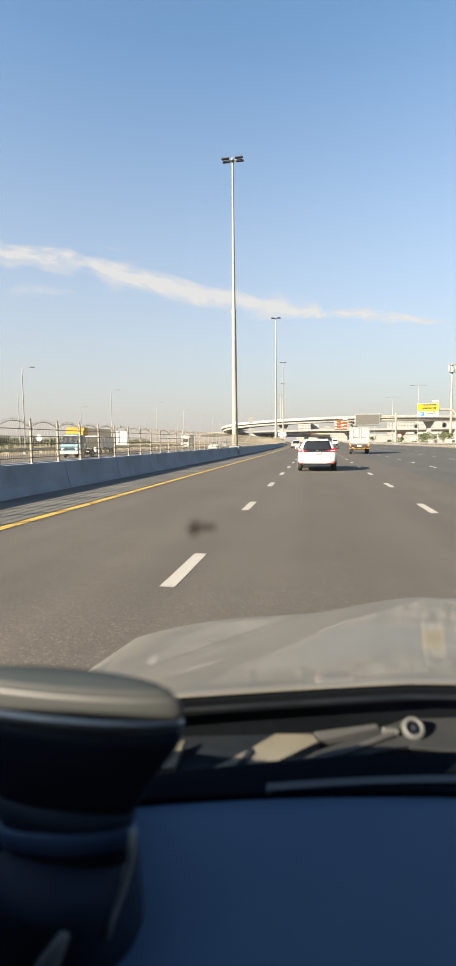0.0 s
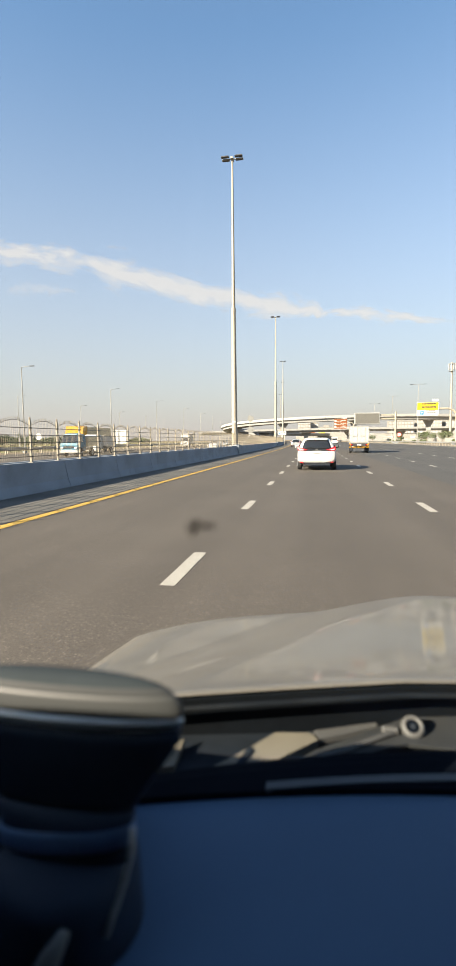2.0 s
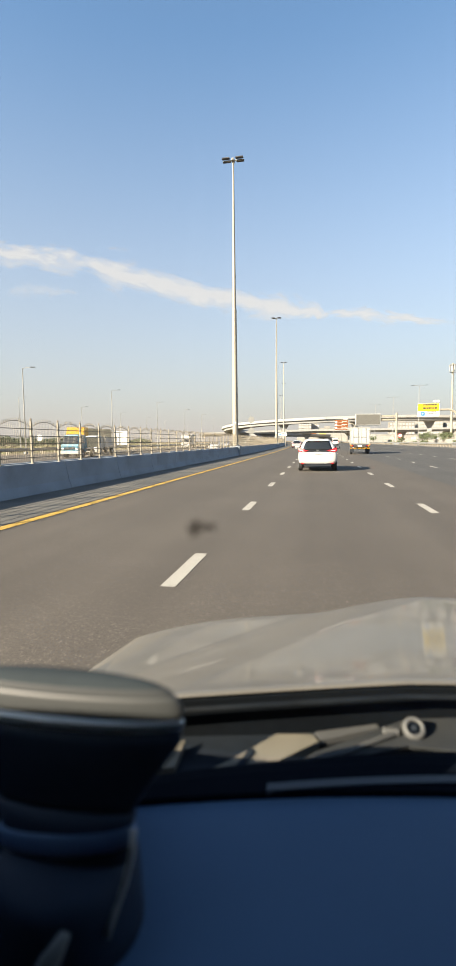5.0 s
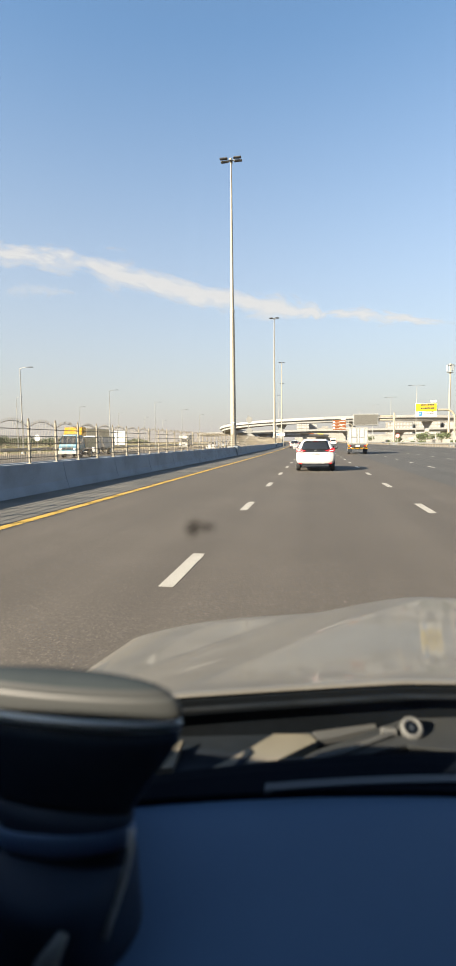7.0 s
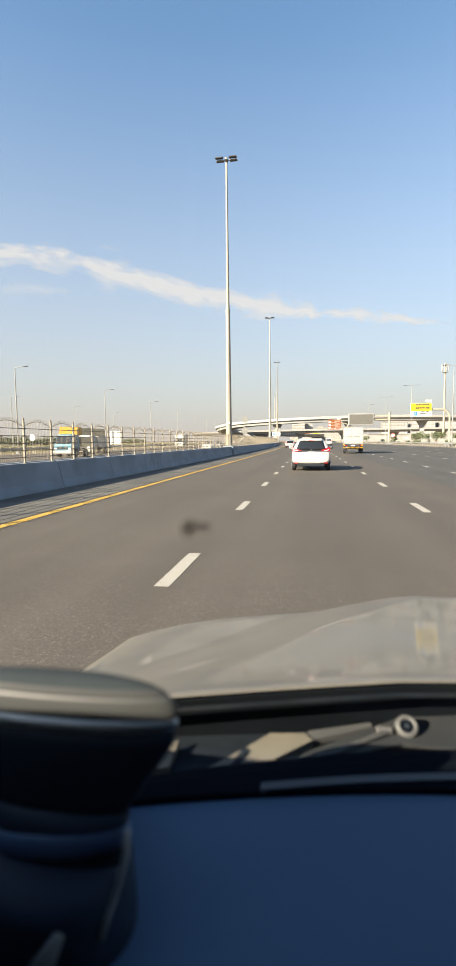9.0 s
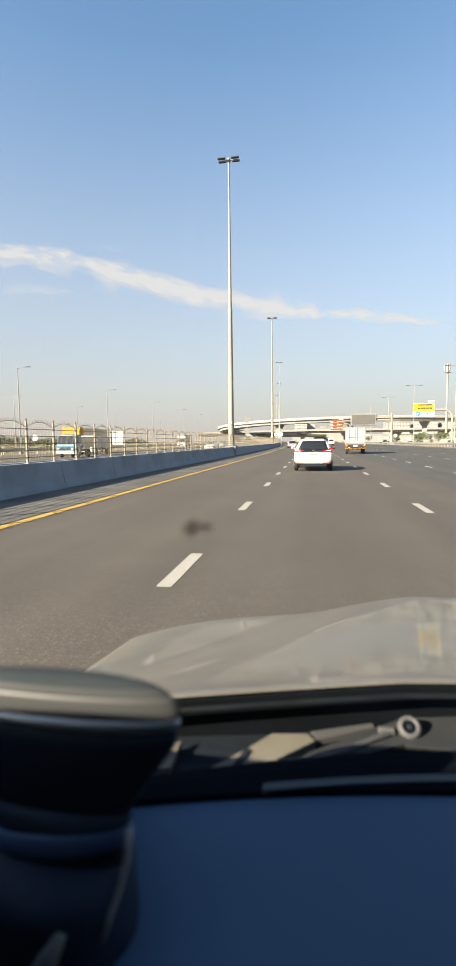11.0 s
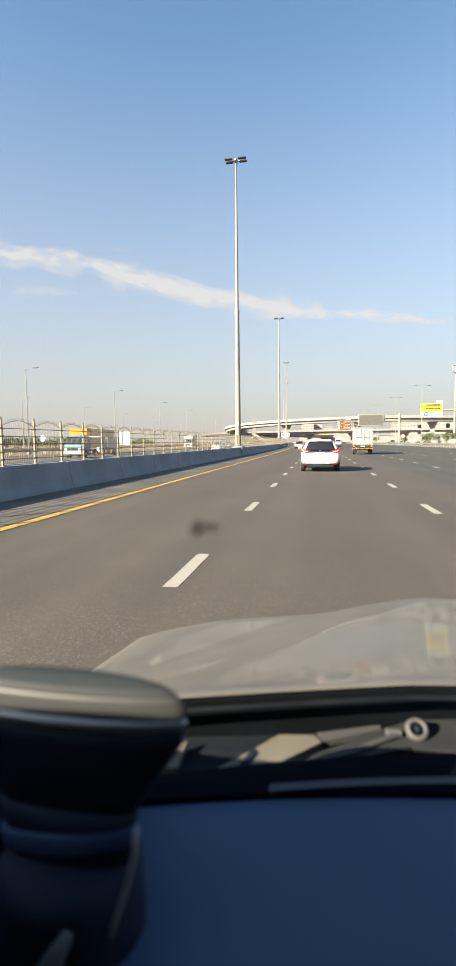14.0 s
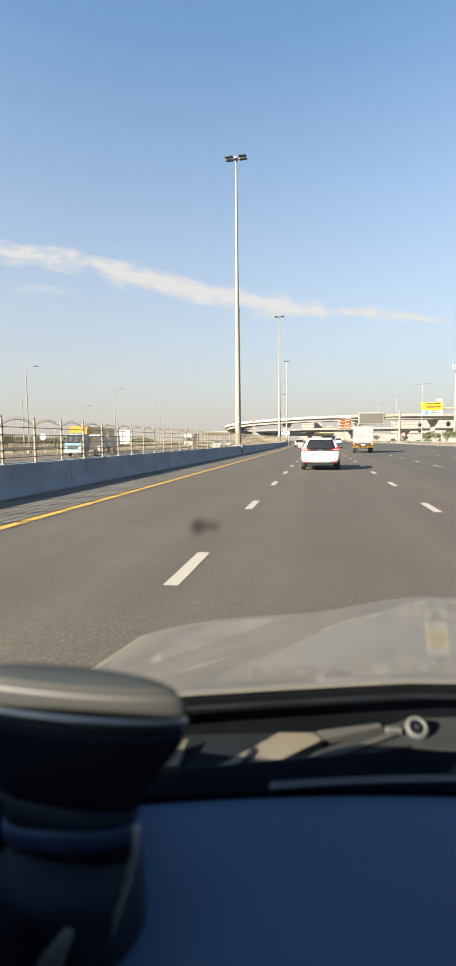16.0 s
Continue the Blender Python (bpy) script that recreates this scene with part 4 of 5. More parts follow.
# ---- flyovers ----
def smooth_path(points, n=14):
    """A Catmull-Rom line through the points."""
    p = [Vector(q) for q in points]
    p = [p[0] * 2 - p[1]] + p + [p[-1] * 2 - p[-2]]
    out = []
    for a, b, c, d in zip(p, p[1:], p[2:], p[3:]):
        for k in range(n):
            u = k / n
            out.append(0.5 * ((2 * b) + (c - a) * u + (2 * a - 5 * b + 4 * c - d) * u * u + (3 * b - a - 3 * c + d) * u ** 3))
    return out + [p[-2]]


def pier(parent, x, y, top, turn=0.0, w=2.0, d=1.8, flare=2.6):
    b = prism([(-w / 2, -0.1), (w / 2, -0.1), (w / 2, top - 2.6), (flare, top - 0.2), (flare, top), (-flare, top), (-flare, top - 0.2), (-w / 2, top - 2.6)], -d / 2, d / 2)
    bmesh.ops.bevel(b, geom=b.edges[:], offset=0.12, segments=1, affect='EDGES')
    o = part("pier", b, M["bridge"], parent)
    o.matrix_basis = pose(x, y, 0, 0, 0, turn)
    return o


def flyover():
    f = thing("flyover", "long curved pale concrete flyover ramp on piers", "bridge", kind="structure")
    path = smooth_path([(10, 470, 6.0), (-30, 430, 7.0), (-52, 370, 8.0), (-54, 310, 9.2), (-38, 276, 10.8), (-10, 262, 12.0), (25, 258, 12.6), (62, 262, 12.4), (110, 278, 11.0), (200, 320, 8.2), (330, 390, 4.0)])
    part("deck", sweep([(-5.2, -0.25), (-5.2, 0.0), (5.2, 0.0), (5.2, -0.25), (4.45, -0.45), (4.1, -1.75), (-4.1, -1.75), (-4.45, -0.45)], path), M["bridge_dark"], f)
    for sd in (-1, 1):
        part("parapet", sweep([(sd * 5.2, -0.35), (sd * 5.32, -0.35), (sd * 5.30, 0.95), (sd * 4.98, 0.95), (sd * 4.9, 0.0), (sd * 5.2, 0.0)], path), M["bridge"], f)
    for x, y, top, tn in ((-52, 340, 6.6, 90), (-46, 288, 8.1, 50), (-17, 264, 9.9, 10), (19.5, 258.5, 10.6, 0), (56, 261.5, 10.5, -5), (95, 273, 9.6, -15), (140, 290, 8.2, -20), (-38, 422, 5.3, 40)):
        pier(f, x, y, top, tn)
    return f


def lower_bridge():
    f = thing("road_bridge", "straight pale concrete road bridge behind the flyover", "bridge", kind="structure")
    path = [(-75, 318, 6.4), (-40, 324, 7.4), (0, 330, 7.9), (40, 335, 8.1), (90, 341, 8.2), (150, 350, 8.0), (240, 362, 7.0)]
    part("deck", sweep([(-6, -0.3), (-6, 0.0), (6, 0.0), (6, -0.3), (5.1, -0.5), (4.7, -1.6), (-4.7, -1.6), (-5.1, -0.5)], path), M["bridge_dark"], f)
    for sd in (-1, 1):
        part("parapet", sweep([(sd * 6, -0.4), (sd * 6.12, -0.4), (sd * 6.1, 0.8), (sd * 5.8, 0.8), (sd * 5.7, 0), (sd * 6, 0)], path), M["bridge"], f)
    for x, y, top in ((-33, 325, 5.8), (-6, 329, 6.1), (22, 332, 6.3), (55, 337, 6.4), (85, 340, 6.5), (120, 345, 6.4)):
        pier(f, x, y, top, 4, 2.4, 1.6, 3.4)
    part("abutment", prism([(-48, 0), (-48, 6.2), (-40, 6.2), (-30, 0)], 318, 338), M["bridge_dark"], f)
    part("ramp_wall", prism([(34, -0.1), (56, -0.1), (56, 0.9), (45, 4.2), (34, 5.4)], 352, 353.2), M["bridge"], f)
    return f


flyover(), lower_bridge()


# ---- distant buildings and walls ----
def block(x, y, w, d, h, floors, cols, label, wallm=None, turn=0.0):
    b = thing("apartment_building", label, "building", pose(x, y, -0.06, 0, 0, turn), "distant apartment buildings")
    part("wall", box(-w / 2, w / 2, 0, d, 0, h, 0.05), wallm or M["building"], b)
    part("roof_parapet", box(-w / 2 - 0.2, w / 2 + 0.2, -0.2, d + 0.2, h, h + 0.9, 0.05), M["wall_white"], b)
    part("plant_room", box(-w * 0.2, w * 0.15, d * 0.3, d * 0.7, h + 0.9, h + 3.6, 0.05), M["building"], b)
    fh, cw = h / floors, w / cols
    pane = mesh_of("window", box(-cw * 0.30, cw * 0.30, -0.06, 0.05, 0, fh * 0.55), M["pane"])
    sill = mesh_of("balcony", box(-cw * 0.42, cw * 0.42, -0.35, 0.0, -0.15, 0.55, 0.03), M["wall_white"])
    for i in range(floors):
        for k in range(cols):
            cx = -w / 2 + cw * (k + 0.5)
            share("window", pane, b, pose(cx, 0, i * fh + fh * 0.25))
            if k % 3 == 1 and i:
                share("balcony", sill, b, pose(cx, 0, i * fh + fh * 0.1))
    return b


rnd = random.Random(5)
for x, y, w, h, fl, co, mt in ((-14, 640, 16, 24, 7, 5, M["building"]), (-1, 650, 10, 22, 7, 3, M["building_dark"]), (16, 700, 24, 18, 5, 8, M["building"]), (40, 700, 26, 19, 5, 8, M["building"]),
                               (92, 560, 26, 20, 6, 8, M["building"]), (122, 565, 26, 21, 6, 8, M["wall_white"]), (153, 570, 28, 20, 6, 8, M["building"]), (186, 560, 28, 22, 6, 8, M["building"]),
                               (128, 470, 16, 17, 5, 5, M["building_dark"])):
    block(x, y, w, 14, h, fl, co, "beige flat-roofed apartment building far behind the flyover" if mt is not M["building_dark"] else "dark clad building far behind the flyover", mt)
hall = thing("warehouse", "long low white hall behind the motorway", "building", pose(0, 0, 0))
part("wall", box(45, 230, 415, 440, -0.06, 5.6, 0.05), M["wall_white"], hall)
part("roof_edge", box(44.5, 230.5, 414.5, 440.5, 5.6, 6.1, 0.05), M["bridge"], hall)
for k in range(10):
    part("doorway", box(58 + k * 17, 62 + k * 17, 414.7, 415.2, 0, 3.4), M["pane"], hall)
hall2 = thing("warehouse", "pale beige hall with a stepped roof", "building", pose(0, 0, 0))
part("wall", box(-18, 28, 470, 490, -0.06, 7.0, 0.05), M["wall_white"], hall2)
part("upper_storey", box(-4, 20, 474, 488, 7.0, 10.5, 0.05), M["wall_white"], hall2)
part("sign_board", box(-6, 0, 469.6, 469.95, 5.4, 8.4), M["brown_sign"], hall2)
part("sign_board", box(3, 9, 469.6, 469.95, 5.0, 8.0), M["yellow_sign"], hall2)
hall3 = thing("warehouse", "large plain white exhibition hall beyond the verge", "building", pose(0, 0, 0))
part("wall", box(118, 300, 300, 380, -0.06, 12.5, 0.05), M["wall_white"], hall3)
part("roof_edge", box(117.5, 300.5, 299.5, 380.5, 12.5, 13.1, 0.05), M["bridge"], hall3)
low = thing("boundary_wall", "low beige boundary wall along the verge", "wall", kind="structure")
part("wall", sweep([(-0.15, -0.1), (-0.15, 1.5), (0.15, 1.5), (0.15, -0.1)], [at(46, 120), at(44, 180), at(46, 240), at(52, 300)]), M["wall_white"], low)


# ---- plants ----
def leaf_cloud(bm, centre, radii, n, size, rnd):
    for _ in range(n):
        while True:
            p = Vector((rnd.uniform(-1, 1), rnd.uniform(-1, 1), rnd.uniform(-1, 1)))
            if 0.25 < p.length < 1:
                break
        p = Vector(centre) + Vector((p.x * radii[0], p.y * radii[1], p.z * radii[2]))
        q = Euler((rnd.uniform(0, 6), rnd.uniform(0, 6), rnd.uniform(0, 6))).to_matrix()
        s = size * rnd.uniform(0.6, 1.4)
        bm.faces.new([bm.verts.new(p + q @ Vector(v)) for v in ((-s, 0, 0), (0, -s * 0.45, 0), (s, 0, 0), (0, s * 0.45, s * 0.2))])


def tree(x, y, h, spread, seed, material, label="small green roadside tree with a bushy crown"):
    r = random.Random(seed)
    t = thing("tree", label, "tree", pose(x, y, -0.06), "trees beyond the verge")
    tr = tube([(0, 0, -0.1), (0.05, 0, h * 0.25), (0.0, 0.06, h * 0.45), (0.1, 0, h * 0.7)], [0.14, 0.11, 0.09, 0.04], 6)
    for k in range(5):
        a = r.uniform(0, 6.28)
        tube([(0, 0, h * 0.33), (math.cos(a) * spread * 0.3, math.sin(a) * spread * 0.3, h * 0.55), (math.cos(a) * spread * 0.6, math.sin(a) * spread * 0.6, h * 0.75)], [0.07, 0.05, 0.02], 5, tr)
    part("trunk", tr, M["bark"], t)
    bm = bmesh.new()
    for k in range(9):
        a, d = r.uniform(0, 6.28), r.uniform(0.1, 0.65) * spread
        leaf_cloud(bm, (math.cos(a) * d, math.sin(a) * d, h * r.uniform(0.45, 0.85)), (spread * 0.42, spread * 0.42, h * 0.2), 70, 0.17, r)
    part("crown", bm, material, t)
    return t


def shrub(x, y, h, spread, seed, material):
    r = random.Random(seed)
    t = thing("shrub", "low rounded green shrub on the sandy verge", "shrub", pose(x, y, -0.06), "shrubs beyond the verge")
    part("stems", tube([(0, 0, -0.05), (0.05, 0.02, h * 0.5)], [0.06, 0.02], 5), M["bark"], t)
    bm = bmesh.new()
    for k in range(8):
        leaf_cloud(bm, (r.uniform(-0.6, 0.6) * spread, r.uniform(-0.6, 0.6) * spread, h * r.uniform(0.25, 0.65)), (spread * 0.4, spread * 0.4, h * 0.34), 60, 0.15, r)
    part("leaves", bm, material, t)
    return t


rnd = random.Random(11)
for k, (x, y, h, sp) in enumerate(((34, 168, 3.6, 1.9), (37, 175, 4.2, 2.3), (41, 170, 4.0, 2.4), (44.5, 178, 4.4, 2.6), (48, 172, 4.0, 2.4), (52, 176, 4.3, 2.5), (56, 170, 3.8, 2.4), (31, 190, 3.0, 1.6), (39, 118, 4.0, 1.8), (60, 180, 4.6, 2.6), (66, 176, 4.2, 2.5), (26, 235, 3.4, 1.6), (48, 215, 3.8, 2.0))):
    tree(x, y, h, sp, 40 + k, M["leaf"])
for k in range(12):
    p = at(rnd.uniform(28, 36), rnd.uniform(75, 200))
    shrub(p.x, p.y, rnd.uniform(0.8, 1.6), rnd.uniform(0.7, 1.6), 80 + k, M["leaf"])

# a far belt of trees and dry scrub beyond the opposite carriageway
r = random.Random(21)
bm = bmesh.new()
for k in range(230):
    x, y = -128 - r.uniform(0, 26) - k * 0.35, 40 + k * 2.5 + r.uniform(-4, 4)
    h = r.uniform(3.8, 6.8)
    for j in range(3):
        leaf_cloud(bm, (x + r.uniform(-3, 3), y + r.uniform(-3, 3), h * r.uniform(0.30, 0.68)), (3.0, 3.0, h * 0.38), 40, 0.62, r)
tagged(obj("tree_belt", bm, M["leaf_dark"]), "dark green belt of far trees across the sand", "trees", "", "stuff")
bm = bmesh.new()
for k in range(1300):
    x, y = -44 - r.uniform(0, 75), 20 + r.uniform(0, 330)
    leaf_cloud(bm, (x + bend(y), y, 0.12), (r.uniform(0.6, 2.2), r.uniform(0.6, 2.2), r.uniform(0.2, 0.6)), 12, 0.24, r)
tagged(obj("scrub", bm, M["scrub"]), "olive dry scrub scattered over the sand", "scrub", "", "stuff")


# ---- the long thin cloud ----
def cloud_mat(amount):
    m = bpy.data.materials.new("cloud")
    m.use_nodes = True
    t = m.node_tree
    t.nodes.remove(t.nodes["Principled BSDF"])
    uv = t.nodes.new("ShaderNodeTexCoord")
    sep = t.nodes.new("ShaderNodeSeparateXYZ")
    t.links.new(uv.outputs["UV"], sep.inputs[0])
    mp = t.nodes.new("ShaderNodeMapping")
    mp.inputs["Scale"].default_value = (15.0, 2.2, 1)
    t.links.new(uv.outputs["UV"], mp.inputs[0])
    n = t.nodes.new("ShaderNodeTexNoise")
    n.inputs["Scale"].default_value, n.inputs["Detail"].default_value, n.inputs["Roughness"].default_value = 1.5, 8, 0.62
    t.links.new(mp.outputs[0], n.inputs["Vector"])

    def op(kind, a, b, clamp=False):
        o = t.nodes.new("ShaderNodeMath")
        o.operation, o.use_clamp = kind, clamp
        for i, v in enumerate((a, b)):
            if isinstance(v, (int, float)):
                o.inputs[i].default_value = v
            else:
                t.links.new(v, o.inputs[i])
        return o.outputs[0]

    v = op('ABSOLUTE', op('SUBTRACT', sep.outputs[1], 0.5), 0.0)
    edge = op('SUBTRACT', 1.0, op('MULTIPLY', v, 2.0))
    ends = op('MULTIPLY', op('MULTIPLY', sep.outputs[0], 12.0, True), op('MULTIPLY', op('SUBTRACT', 1.0, sep.outputs[0]), 9.0, True))
    dens = op('ADD', op('MULTIPLY', op('SUBTRACT', n.outputs["Fac"], 0.5), 4.2), op('SUBTRACT', op('MULTIPLY', edge, 1.8), 0.75))
    fac = op('MULTIPLY', op('MULTIPLY', dens, ends, True), amount)
    em, tr, mx = (t.nodes.new(k) for k in ("ShaderNodeEmission", "ShaderNodeBsdfTransparent", "ShaderNodeMixShader"))
    em.inputs["Color"].default_value, em.inputs["Strength"].default_value = (1.0, 0.972, 0.978, 1), 0.234
    t.links.new(fac, mx.inputs[0])
    t.links.new(tr.outputs[0], mx.inputs[1])
    t.links.new(em.outputs[0], mx.inputs[2])
    t.links.new(mx.outputs[0], t.nodes["Material Output"].inputs["Surface"])
    return m


CLOUD, FAINT = cloud_mat(0.80), cloud_mat(0.26)


def cloud(name, way, label, material):
    """A ribbon of thin cloud far off: way holds (direction, half width in radians)."""
    bm = bmesh.new()
    uvl = bm.loops.layers.uv.new("UVMap")
    rows = []
    for d, w in way:
        d = Vector(d).normalized()
        up = Vector((0, 0, 1)) - d * d.z
        up.normalize()
        rows.append((bm.verts.new(d * 4300 - up * 4300 * w), bm.verts.new(d * 4300 + up * 4300 * w)))
    n = len(rows) - 1
    for k, (a, b) in enumerate(zip(rows, rows[1:])):
        fc = bm.faces.new((a[0], b[0], b[1], a[1]))
        for lp, (u, v) in zip(fc.loops, ((k / n, 0), ((k + 1) / n, 0), ((k + 1) / n, 1), (k / n, 1))):
            lp[uvl].uv = (u, v)
    me = bpy.data.meshes.new(name)
    bm.to_mesh(me)
    bm.free()
    me.materials.append(material)
    ob = new(name, me)
    ob.visible_shadow = False
    return tagged(ob, label, "cloud", "", "structure")


CLOUD_WAY = [((-0.7291, 0.6112, 0.3080), 0.0428), ((-0.6802, 0.6623, 0.3141), 0.034), ((-0.6214, 0.7156, 0.3191), 0.032), ((-0.5591, 0.7641, 0.3218), 0.031), ((-0.5034, 0.8006, 0.3249), 0.031),
             ((-0.4429, 0.8368, 0.3219), 0.035), ((-0.3575, 0.8812, 0.3094), 0.046), ((-0.2635, 0.9198, 0.2908), 0.052), ((-0.1623, 0.9481, 0.2735), 0.050), ((-0.0694, 0.9635, 0.2586), 0.042),
             ((-0.0055, 0.9689, 0.2473), 0.027), ((0.0234, 0.9704, 0.2404), 0.0113), ((0.0575, 0.9697, 0.2373), 0.0164), ((0.1133, 0.9665, 0.2301), 0.022), ((0.1671, 0.9607, 0.2215), 0.0164),
             ((0.2237, 0.9516, 0.2109), 0.0101), ((0.2532, 0.9453, 0.2058), 0.0050)]
cloud("cloud_streak", CLOUD_WAY, "long thin white streak of cloud in a blue sky", CLOUD)
cloud("cloud_wisp", [((-0.5370, 0.8018, 0.2622), 0.012), ((-0.5103, 0.8162, 0.2710), 0.020), ((-0.4787, 0.8334, 0.2763), 0.020), ((-0.4466, 0.8510, 0.2763), 0.0088), ((-0.4277, 0.8611, 0.2748), 0.0050)], "small faint wisp of cloud below the long streak", FAINT)


# ---- the car that carries the viewpoint ----
CX = 0.42
car = thing("passenger_car", "beige car with dark dashboard, open view over its dusty bonnet", "car")


def smooth01(a):
    a = min(1.0, max(0.0, a))
    return a * a * (3 - 2 * a)


def rear_edge(x):
    return 0.735 - 0.22 * abs(x - CX)


def bonnet_z(x, y):
    u = abs(x - CX)
    k = y - 0.735 + 0.24 * max(0.0, u - 0.3)
    z = 1.0034 - 0.155 * k - 0.00825 * (1 - max(0.0, 1 - k / 0.33) ** 3) - 1.8 * max(0.0, k - 0.765) ** 2
    edge = 0.276 + (1.51 - y) * 0.60
    z += 0.054 * smooth01((edge + 0.18 - u) / 0.36)
    return z - 0.03 * u * u - 0.3 * max(0.0, u - 0.62) ** 2 - 0.3 * max(0.0, u - 0.86) ** 2


def bonnet():
    bm = bmesh.new()
    nx, ny = 64, 40
    grid = []
    for j in range(ny + 1):
        row = []
        for i in range(nx + 1):
            x = CX + 0.95 * (2 * i / nx - 1)
            u = abs(x - CX)
            rear = rear_edge(x)
            nose = 1.86 - 0.30 * max(0, u - 0.4) ** 1.5
            y = rear + (nose - rear) * j / ny
            row.append(bm.verts.new((x, y, bonnet_z(x, y))))
        grid.append(row)
    for a, b in zip(grid, grid[1:]):
        for k in range(nx):
            bm.faces.new((a[k], a[k + 1], b[k + 1], b[k]))
    ob = part("bonnet", bm, M["bonnet"], car, "dusty beige bonnet with a raised centre", smooth=True)
    so = ob.modifiers.new("thickness", 'SOLIDIFY')
    so.thickness, so.offset = 0.0015, -1
    return ob


bonnet()


def dust_mat(name, rgb, amount):
    """Dried dust that only half covers the paint below."""
    m = mat(name, rgb, 0.9, vary=0.1, scale=40, fine=200, spec=0.1)
    t = m.node_tree
    co, n, mr = t.nodes.new("ShaderNodeTexCoord"), t.nodes.new("ShaderNodeTexNoise"), t.nodes.new("ShaderNodeMapRange")
    n.inputs["Scale"].default_value, n.inputs["Detail"].default_value = 45, 4
    t.links.new(co.outputs["Object"], n.inputs["Vector"])
    mr.inputs[1].default_value, mr.inputs[2].default_value, mr.inputs[3].default_value, mr.inputs[4].default_value = 0.35, 0.62, amount * 0.35, amount
    t.links.new(n.outputs["Fac"], mr.inputs[0])
    tr, mx = t.nodes.new("ShaderNodeBsdfTransparent"), t.nodes.new("ShaderNodeMixShader")
    t.links.new(mr.outputs[0], mx.inputs[0])
    t.links.new(tr.outputs[0], mx.inputs[1])
    t.links.new(t.nodes["Principled BSDF"].outputs[0], mx.inputs[2])
    t.links.new(mx.outputs[0], t.nodes["Material Output"].inputs["Surface"])
    return m


def dust_mark(near, far, width, material, taper=1.0):
    """A dried streak on the bonnet between two places on it."""
    bm = bmesh.new()
    a, b = Vector(near), Vector(far)
    side = Vector((b.y - a.y, a.x - b.x)).normalized() * width / 2
    rr, rows = random.Random(int(1000 * (near[0] + 2 * near[1]))), []
    for k in range(13):
        p, w = a.lerp(b, k / 12), (1 + (taper - 1) * k / 12) * rr.uniform(0.85, 1.1)
        rows.append([bm.verts.new((q.x, q.y, bonnet_z(q.x, q.y) + 0.0012)) for q in (p - side * w, p, p + side * w)])
    for p, q in zip(rows, rows[1:]):
        for k in range(2):
            bm.faces.new((p[k], p[k + 1], q[k + 1], q[k]))
    return part("dust_mark", bm, material, car, "pale dried dust mark")


PALE_DUST = dust_mat("pale dust", (0.21, 0.195, 0.165), 0.60)
dust_mark((-0.151, 0.806), (-0.147, 0.812), 0.004, PALE_DUST)
dust_mark((-0.101, 0.723), (-0.097, 0.729), 0.004, PALE_DUST)
part("cowl_panel", prism([(0.50, 0.93), (0.50, 1.0), (0.56, 0.995), (0.66, 0.985), (0.76, 0.99), (0.80, 0.96), (0.80, 0.93)], CX - 0.86, CX + 0.86, axis='x'), M["cowl"], car)
for k in range(22):
    x = CX - 0.78 + k * 0.072
    if x > 0.22:
        part("cowl_slat", box(x, x + 0.05, 0.66, 0.675, 0.985, 0.996, 0.002), M["plastic"], car)
part("hinge_cover", prism([(-0.125, 0.540), (-0.105, 0.562), (-0.081, 0.589), (-0.051, 0.627), (-0.005, 0.634), (0.006, 0.620), (-0.059, 0.557)], 0.992, 1.008, axis='z'), M["dust_metal"], car, "dusty beige sheet metal under the bonnet edge")
part("hinge_fold", prism([(-0.081, 0.589), (-0.075, 0.581), (-0.085, 0.551), (-0.094, 0.548)], 1.006, 1.0105, axis='z'), M["cowl"], car)
part("hinge_cover", prism([(-0.215, 0.530), (-0.195, 0.575), (-0.170, 0.600), (-0.168, 0.545)], 0.992, 1.004, axis='z'), M["dust_metal"], car)
part("wiper_link", prism([(0.0, 0.643), (0.085, 0.676), (0.087, 0.666), (0.008, 0.625)], 0.998, 1.006, axis='z'), M["wiper"], car)
arm = prism([(-0.052, 0.552), (0.0, 0.599), (0.083, 0.661), (0.12, 0.689), (0.152, 0.722), (0.30, 0.772), (0.30, 0.655), (0.191, 0.624), (0.120, 0.640), (0.045, 0.593), (-0.022, 0.549)], 0.994, 1.006, axis='z')
bmesh.ops.bevel(arm, geom=[e for e in arm.edges if e.verts[0].co.z > 1.0 and e.verts[1].co.z > 1.0], offset=0.006, segments=2, affect='EDGES')
part("wiper_arm", arm, M["arm"], car, "dusty grey wiper arm with a round pivot", smooth=False)
rib = tube([(-0.035, 0.554, 1.008), (0.045, 0.606, 1.009), (0.105, 0.650, 1.010)], 0.0035, 6)
part("arm_rib", rib, M["wiper"], car)
PIV = Matrix.Translation((0.131, 0.664, 1.008)) @ pose(0, 0, 0, 42, 0, 0) @ Matrix.Diagonal((0.56, 0.56, 0.58, 1)) @ Matrix.Translation((0, 0, -1.012))
nut = part("wiper_pivot", lathe([(0.0140, 1.012), (0.0150, 1.034), (0.0205, 1.038), (0.0265, 1.032), (0.030, 1.012)], 28, None, PIV), M["wiper"], car, "round grey wiper pivot cap", smooth=True)
part("pivot_well", lathe([(0.0145, 1.014), (0.0145, 1.031)], 20, None, PIV), M["seal"], nut)
